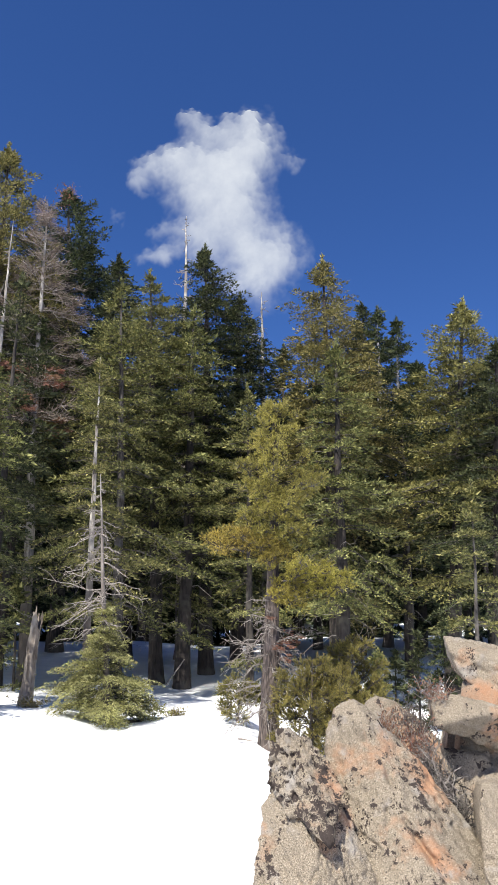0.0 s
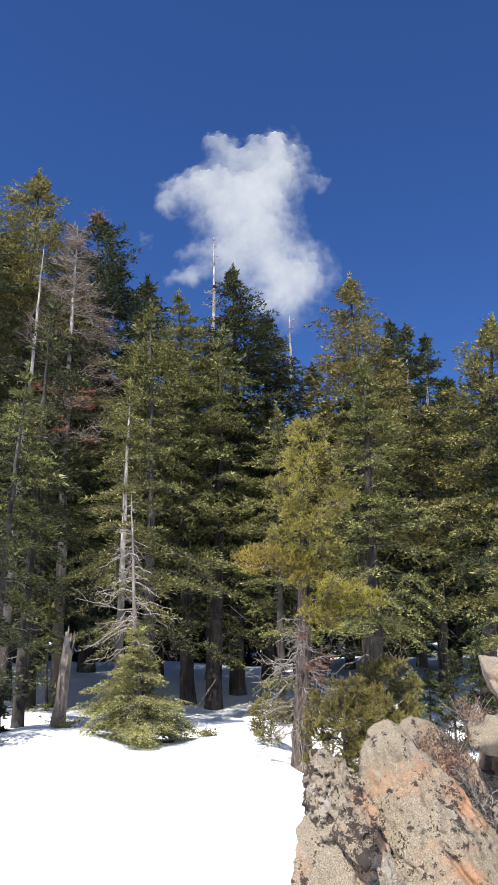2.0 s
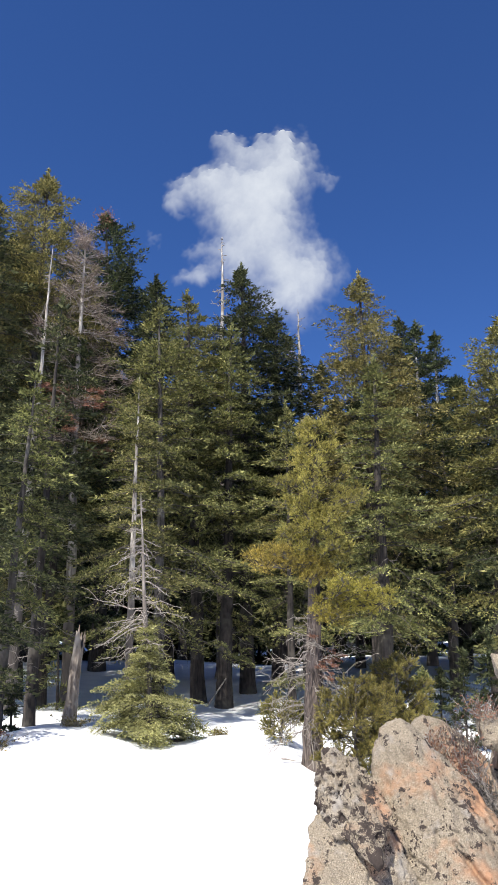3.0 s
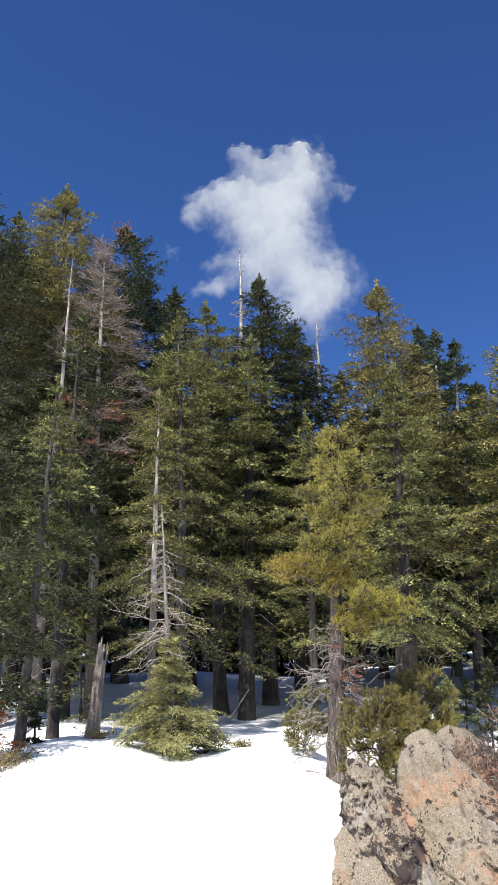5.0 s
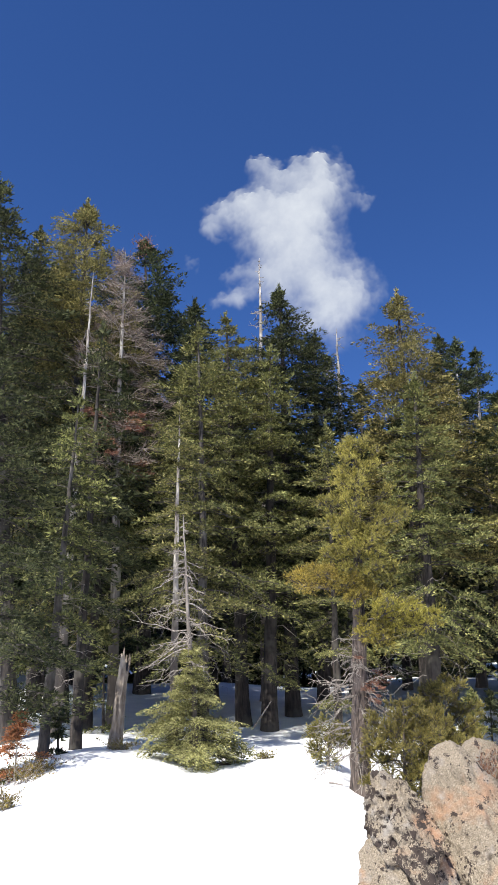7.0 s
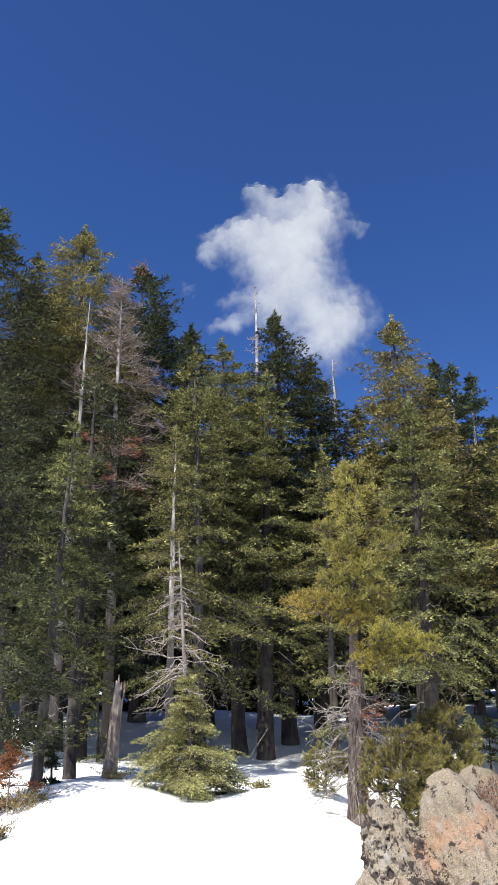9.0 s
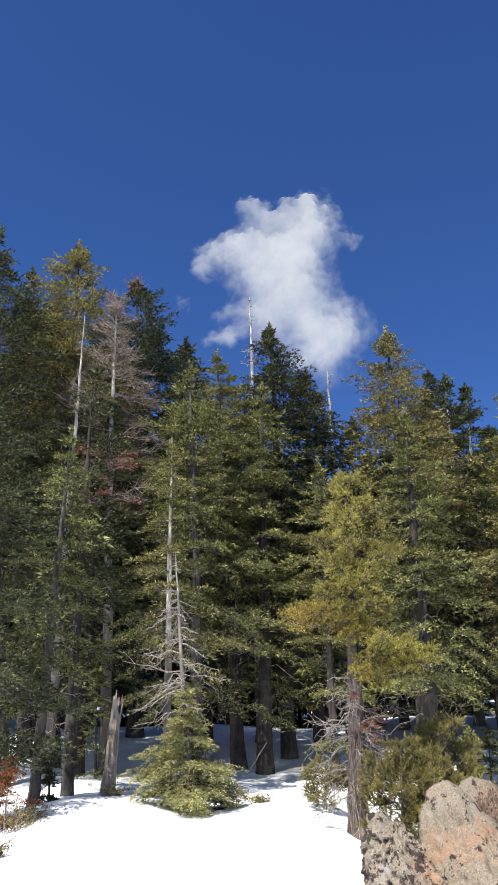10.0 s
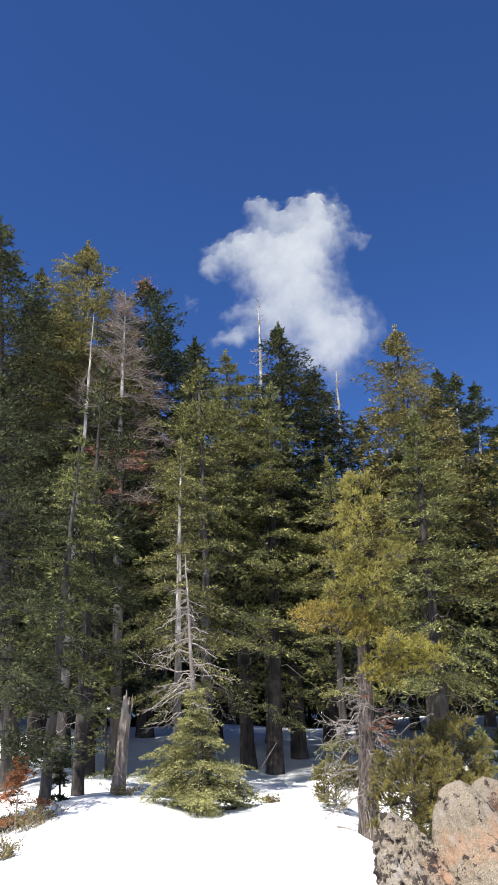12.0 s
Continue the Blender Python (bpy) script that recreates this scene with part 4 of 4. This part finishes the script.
# ---- the golden pine and the small growth round it ----
def pine():
    rng = np.random.default_rng(71)
    x, y = 0.45, 14.99
    thing = tagged(new("pine_tree"), "sunlit golden-green pine with bare lower trunk on the snow bank", "tree")
    thing.location = (x, y, snow(x, y))
    path = stem_path(rng, 6.45, (0.08, 0.0), 30, 0.012)
    part("trunk", trunk_mesh(rng, path, 0.2, BARK_PINE, 14, 1.25), thing, "reddish-grey furrowed bark")
    n = 84
    z = np.sort(rng.uniform(3.55, 6.3, n))
    az = np.where(rng.random(n) < 0.3, rng.uniform(-2.7, -0.4, n), rng.uniform(0, 2 * np.pi, n))
    to_left, to_right = (np.interp(z, (3.5, 4.0, 4.6, 5.0, 5.7, 6.4), side) for side in ((0.85, 0.85, 0.74, 0.66, 0.38, 0.12), (0.7, 0.95, 1.05, 0.74, 0.5, 0.12)))
    length = (to_left * (1 - np.cos(az)) / 2 + to_right * (1 + np.cos(az)) / 2) * rng.uniform(0.6, 1.0, n)
    rise = np.interp(z, (3.5, 6.4), (0.15, 0.9)) + rng.normal(0, 0.12, n)
    wood, green = pine_limbs(rng, path, z, az, length, rise, 9.0, 0.17)
    part("upper_crown", mesh("upper_crown", green, NEEDLE_OLIVE, extra=wood, second=BARK_GREY), thing)

    def bough(zs, heading, spread, reach, count, lift, per=9.0, bend=0.2):
        w, g = pine_limbs(rng, path, rng.uniform(*zs, count), heading + rng.normal(0, spread, count), reach * rng.uniform(0.55, 1.05, count), np.full(count, lift) + rng.normal(0, 0.08, count), per, 0.19, bend, 0.2)
        part("bough", mesh("bough", g, NEEDLE_PINE, extra=w, second=BARK_GREY), thing)

    bough((3.45, 3.62), math.pi + 0.2, 0.28, 1.3, 10, 0.1, 10.0, 0.08)
    bough((3.3, 3.5), -1.7, 0.5, 0.7, 9, 0.02, 10.0, 0.1)
    bough((2.72, 2.88), -0.4, 0.36, 1.3, 14, 0.1, 10.0, 0.06)
    bough((2.5, 2.7), -0.9, 0.3, 0.8, 6, 0.0, 10.0, 0.1)
    for _ in range(60):
        part("dead_branch", mesh("dead_branch", dead_limbs(rng, path, 0.6, 2.6, 1, 1.0, 0.011, 0.8, 11), DEAD_WOOD), thing, "bare grey dead branch")
    z = rng.uniform(1.6, 2.4, 8)
    p = limbs(rng, path, z, rng.normal(-0.8, 0.5, 8), rng.uniform(0.3, 0.7, 8), np.full(8, 0.1), np.full(8, 0.6))
    part("dry_bough", mesh("dry_bough", [sprays(rng, p, np.full(8, 0.5), 26, 0.055, 0.3, 9, slim=0.25)], NEEDLE_RUST, extra=[tubes(p, np.full((8, 6), 0.006), 3)], second=DEAD_WOOD), thing, "dry rust-red needles")


pine()


def young_pine(x, y, height, radius, seed, count=34, needle=None, per=10.0):
    rng = np.random.default_rng(seed)
    thing = tagged(new("young_pine"), "bushy green young pine growing from snow", "tree", "young pines")
    thing.location = (x, y, snow(x, y))
    path = stem_path(rng, height, (0.05, 0.0), 12)
    part("trunk", trunk_mesh(rng, path, 0.035 + height * 0.012, BARK_PINE, 8), thing)
    z = np.sort(rng.uniform(0.1, 0.97, count)) * height
    length = radius * np.interp(z / height, (0, 0.35, 0.75, 1), (0.8, 1.0, 0.75, 0.25)) * rng.uniform(0.65, 1.1, count)
    w, g = pine_limbs(rng, path, z, rng.uniform(0, 2 * np.pi, count), length, rng.uniform(0.1, 0.7, count), per, 0.19, inner=0.3)
    part("crown", mesh("crown", g, needle or NEEDLE_LUSH, extra=w, second=BARK_GREY), thing)


young_pine(1.12, 14.16, 1.75, 0.66, 81)
young_pine(1.97, 15.27, 2.1, 0.68, 82)
young_pine(1.48, 14.73, 1.5, 0.7, 84)
young_pine(-0.12, 16.20, 0.75, 0.45, 83, 20)


def shrub(x, y, radius, height, seed, needle=None, label="low ochre shrub poking through snow", leaves=500, name="shrub", lift=0.0, leaf=0.045):
    """Many fine stems from one root with small leaves."""
    rng = np.random.default_rng(seed)
    n = 40
    base = np.column_stack([rng.normal(0, radius * 0.3, (n, 2)), np.full(n, -0.05)])
    tip = np.column_stack([rng.normal(0, radius * 0.55, (n, 2)), rng.uniform(0.4, 1.0, n) * height])
    s = np.linspace(0, 1, 5)[None, :, None]
    p = base[:, None] * (1 - s) + tip[:, None] * s
    p[:, 1:] += rng.normal(0, radius * 0.06, (n, 4, 3))
    i = rng.integers(0, n, leaves)
    q, t = along(p, i, rng.uniform(0.35, 1, leaves))
    d = unit(t + rng.normal(0, 0.9, t.shape))
    size = leaf * rng.uniform(0.6, 1.4, leaves)
    thing = tagged(new(name), label, "shrub", "shrubs")
    thing.location = (x, y, snow(x, y) + lift)
    part("stem_tangle", mesh("stem_tangle", [tubes(p, np.full((n, 5), leaf * 0.1), 3)], DEAD_WOOD), thing)
    tagged(thing.children[0], kind="stuff")
    leafage = part("leafage", mesh("leafage", [kites(q + rng.normal(0, leaf * 0.7, q.shape), d, size, size * 0.5, rng)], needle or NEEDLE_SHRUB), thing)
    tagged(leafage, kind="stuff")


shrub(-5.46, 14.63, 0.45, 0.4, 91)
shrub(-5.30, 15.11, 0.4, 0.28, 92)
shrub(-4.99, 12.67, 0.25, 0.3, 93)
shrub(-1.46, 17.94, 0.3, 0.12, 94)
shrub(-4.38, 17.05, 0.3, 0.2, 95)


def stump(x, y, height, seed):
    """A broken trunk with a splintered top, leaning."""
    rng = np.random.default_rng(seed)
    k, sides = 16, 22
    u = np.linspace(0, 1, k)
    path = np.column_stack([0.16 * u + 0.02 * np.sin(u * 6), 0 * u, u * (height + 0.3) - 0.3])
    r = 0.11 + 0.06 * (1 - u) ** 2 + 0.04 * np.exp(-u * 12)
    v, f = tubes(path[None], r[None], sides, 0.035, rng)
    v = v.reshape(k, sides, 3)
    ang = np.arange(sides) / sides * 2 * np.pi
    v[-3:, :, 2] += np.array([0.1, 0.5, 1.0])[:, None] * (rng.uniform(-0.3, 0.08, sides) + 0.14 * np.cos(ang * 2 + 1))[None]
    v = v.reshape(-1, 3)
    lid = np.concatenate([v, [path[-1] - (0, 0, 0.35)]])
    top = (k - 1) * sides + np.arange(sides)
    fan = np.stack([top, (k - 1) * sides + (np.arange(sides) + 1) % sides, np.full(sides, len(v))], -1)
    ob = new("tree_stump", mesh("tree_stump", [(lid, f), (np.zeros((0, 3)), fan - len(lid))], STUMP_WOOD, True))
    ob.location = (x, y, snow(x, y))
    tagged(ob, "tall splintered weathered stump standing in snow", "stump")


stump(-4.70, 17.80, 1.95, 61)


def stick(name, a, b, radius, seed, label, mat=None, sag=0.005):
    rng = np.random.default_rng(seed)
    s = np.linspace(0, 1, 8)[:, None]
    p = np.array(a) * (1 - s) + np.array(b) * s
    p[1:-1] += rng.normal(0, sag, (6, 3))
    ob = new(name, mesh(name, [tubes(p[None], radius * np.linspace(1, 0.5, 8)[None], 7, 0.08, rng)], mat or DEAD_WOOD, True))
    tagged(ob, label, "branch")


stick("leaning_log", (-2.43, 25.89, 1.54), (-1.93, 26.33, 2.34), 0.035, 62, "thin grey dead log leaning among trunks")
stick("fallen_stick", (-0.08, 14.60, 0.71), (0.15, 14.40, 0.69), 0.016, 63, "dry brown stick lying on snow", None, 0.0012)
stick("fallen_branch", (-2.34, 17.04, 0.83), (-2.05, 17.08, 0.86), 0.05, 64, "short dark branch lying on the snow bank", BARK_DARK)


# ---- dead brush between the rocks ----
def brush(name, a, b, wide, count, seed, label, mat, reach=0.3, thick=0.005):
    """Tangled dry stems along the line from a to b."""
    rng = np.random.default_rng(seed)
    a, b = np.array(a), np.array(b)
    s = rng.random((count, 1))
    root = a * (1 - s) + b * s + rng.normal(0, wide, (count, 3))
    d = unit(rng.normal(0, 0.7, (count, 3)) + [-0.25, -0.3, 0.55])
    k = 7
    w = np.linspace(0, 1, k)
    length = reach * rng.uniform(0.3, 1.1, count)
    p = root[:, None] + d[:, None] * (length[:, None] * w)[..., None]
    p[:, 1:] += np.cumsum(rng.normal(0, 0.03, (count, k - 1, 3)), 1) * (length * 1.7)[:, None, None]
    ob = new(name, mesh(name, [tubes(p, thick * np.linspace(1, 0.4, k) * rng.uniform(0.5, 1.3, (count, 1)), 4)], mat))
    return tagged(ob, label, "brush", kind="stuff")


brush("dead_brush", (1.08, 4.98, 1.24), (1.38, 4.86, 0.66), 0.035, 190, 65, "tangle of bleached dead stems wedged between rocks", DEAD_WOOD, 0.14, 0.0036)
brush("dead_brush", (1.1, 5.0, 1.2), (1.4, 4.9, 0.62), 0.05, 260, 66, "tangle of dark dead stems wedged between rocks", BARK_GREY, 0.13, 0.0035)
brush("dry_shrub", (0.98, 5.11, 1.43), (1.12, 5.05, 1.34), 0.04, 120, 67, "rust-brown dry shrub behind the rock ribs", BARK_PINE, 0.12, 0.003)


# ---- deep wood behind ----
def deep_wood():
    rng = np.random.default_rng(5)
    kinds = []
    for k, (needle, h, rad) in enumerate(((NEEDLE_DARK_SHADED, 14.0, 3.0), (NEEDLE_DARK_SHADED, 16.0, 3.4), (NEEDLE_FIR, 13.0, 2.8), (NEEDLE_DARK_SHADED, 11.0, 2.9))):
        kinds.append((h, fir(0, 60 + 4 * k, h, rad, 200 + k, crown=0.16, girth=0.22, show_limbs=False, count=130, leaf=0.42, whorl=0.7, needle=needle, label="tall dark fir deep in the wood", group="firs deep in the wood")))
    placed = []
    while len(placed) < 84:
        a, r = rng.uniform(-0.62, 0.42), 33 + 42 * rng.random() ** 1.3
        x, y = r * math.sin(a), r * math.cos(a)
        if (-0.22 < a < 0.03 and r < 47) or (0.12 < a < 0.24 and r < 42):  # small clearings
            continue
        if any(math.hypot(x - u, y - v) < 2.1 for u, v in placed):
            continue
        placed.append((x, y))
        limit = float(np.interp(a, (-0.6, -0.3, -0.17, -0.08, 0.02, 0.06, 0.14, 0.21, 0.4), (32, 31, 25, 22.5, 19.5, 22, 20.5, 18.5, 20.5)))
        top = 1.6 + r * math.tan(radians(limit)) * rng.uniform(0.7, 0.98)
        h, src = kinds[rng.integers(0, 4)]
        g = snow(x, y)
        s = (top - g) / h
        m = pose(x, y, g, rng.normal(0, 0.8), rng.normal(0, 0.8), rng.uniform(0, 360)) @ Matrix.Diagonal((max(0.8, s ** 0.5), max(0.8, s ** 0.5), s, 1))
        copy_thing(src, m)
    low = fir(0, 58, 4.0, 1.7, 210, crown=0.03, girth=0.07, show_limbs=False, count=70, leaf=0.3, needle=NEEDLE_DARK_SHADED, label="low dark young fir deep in the wood", name="fir_sapling", group="young firs deep in the wood")
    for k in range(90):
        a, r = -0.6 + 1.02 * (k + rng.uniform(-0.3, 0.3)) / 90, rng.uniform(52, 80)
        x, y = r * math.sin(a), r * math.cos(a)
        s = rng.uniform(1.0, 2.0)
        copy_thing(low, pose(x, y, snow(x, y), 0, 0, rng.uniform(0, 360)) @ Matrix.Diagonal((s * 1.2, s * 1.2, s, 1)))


deep_wood()


shrub(1.04, 5.06, 0.14, 0.22, 96, NEEDLE_RUST, "dry rust-brown shrub wedged behind rock ribs", 700, "dry_shrub", 1.2, 0.016)
shrub(0.9, 5.3, 0.16, 0.2, 97, NEEDLE_RUST, "dry rust-brown shrub wedged behind rock ribs", 700, "dry_shrub", 1.3, 0.016)
shrub(1.2, 5.25, 0.14, 0.16, 98, NEEDLE_RUST, "dry rust-brown shrub growing on the boulder", 500, "dry_shrub", 1.52, 0.016)
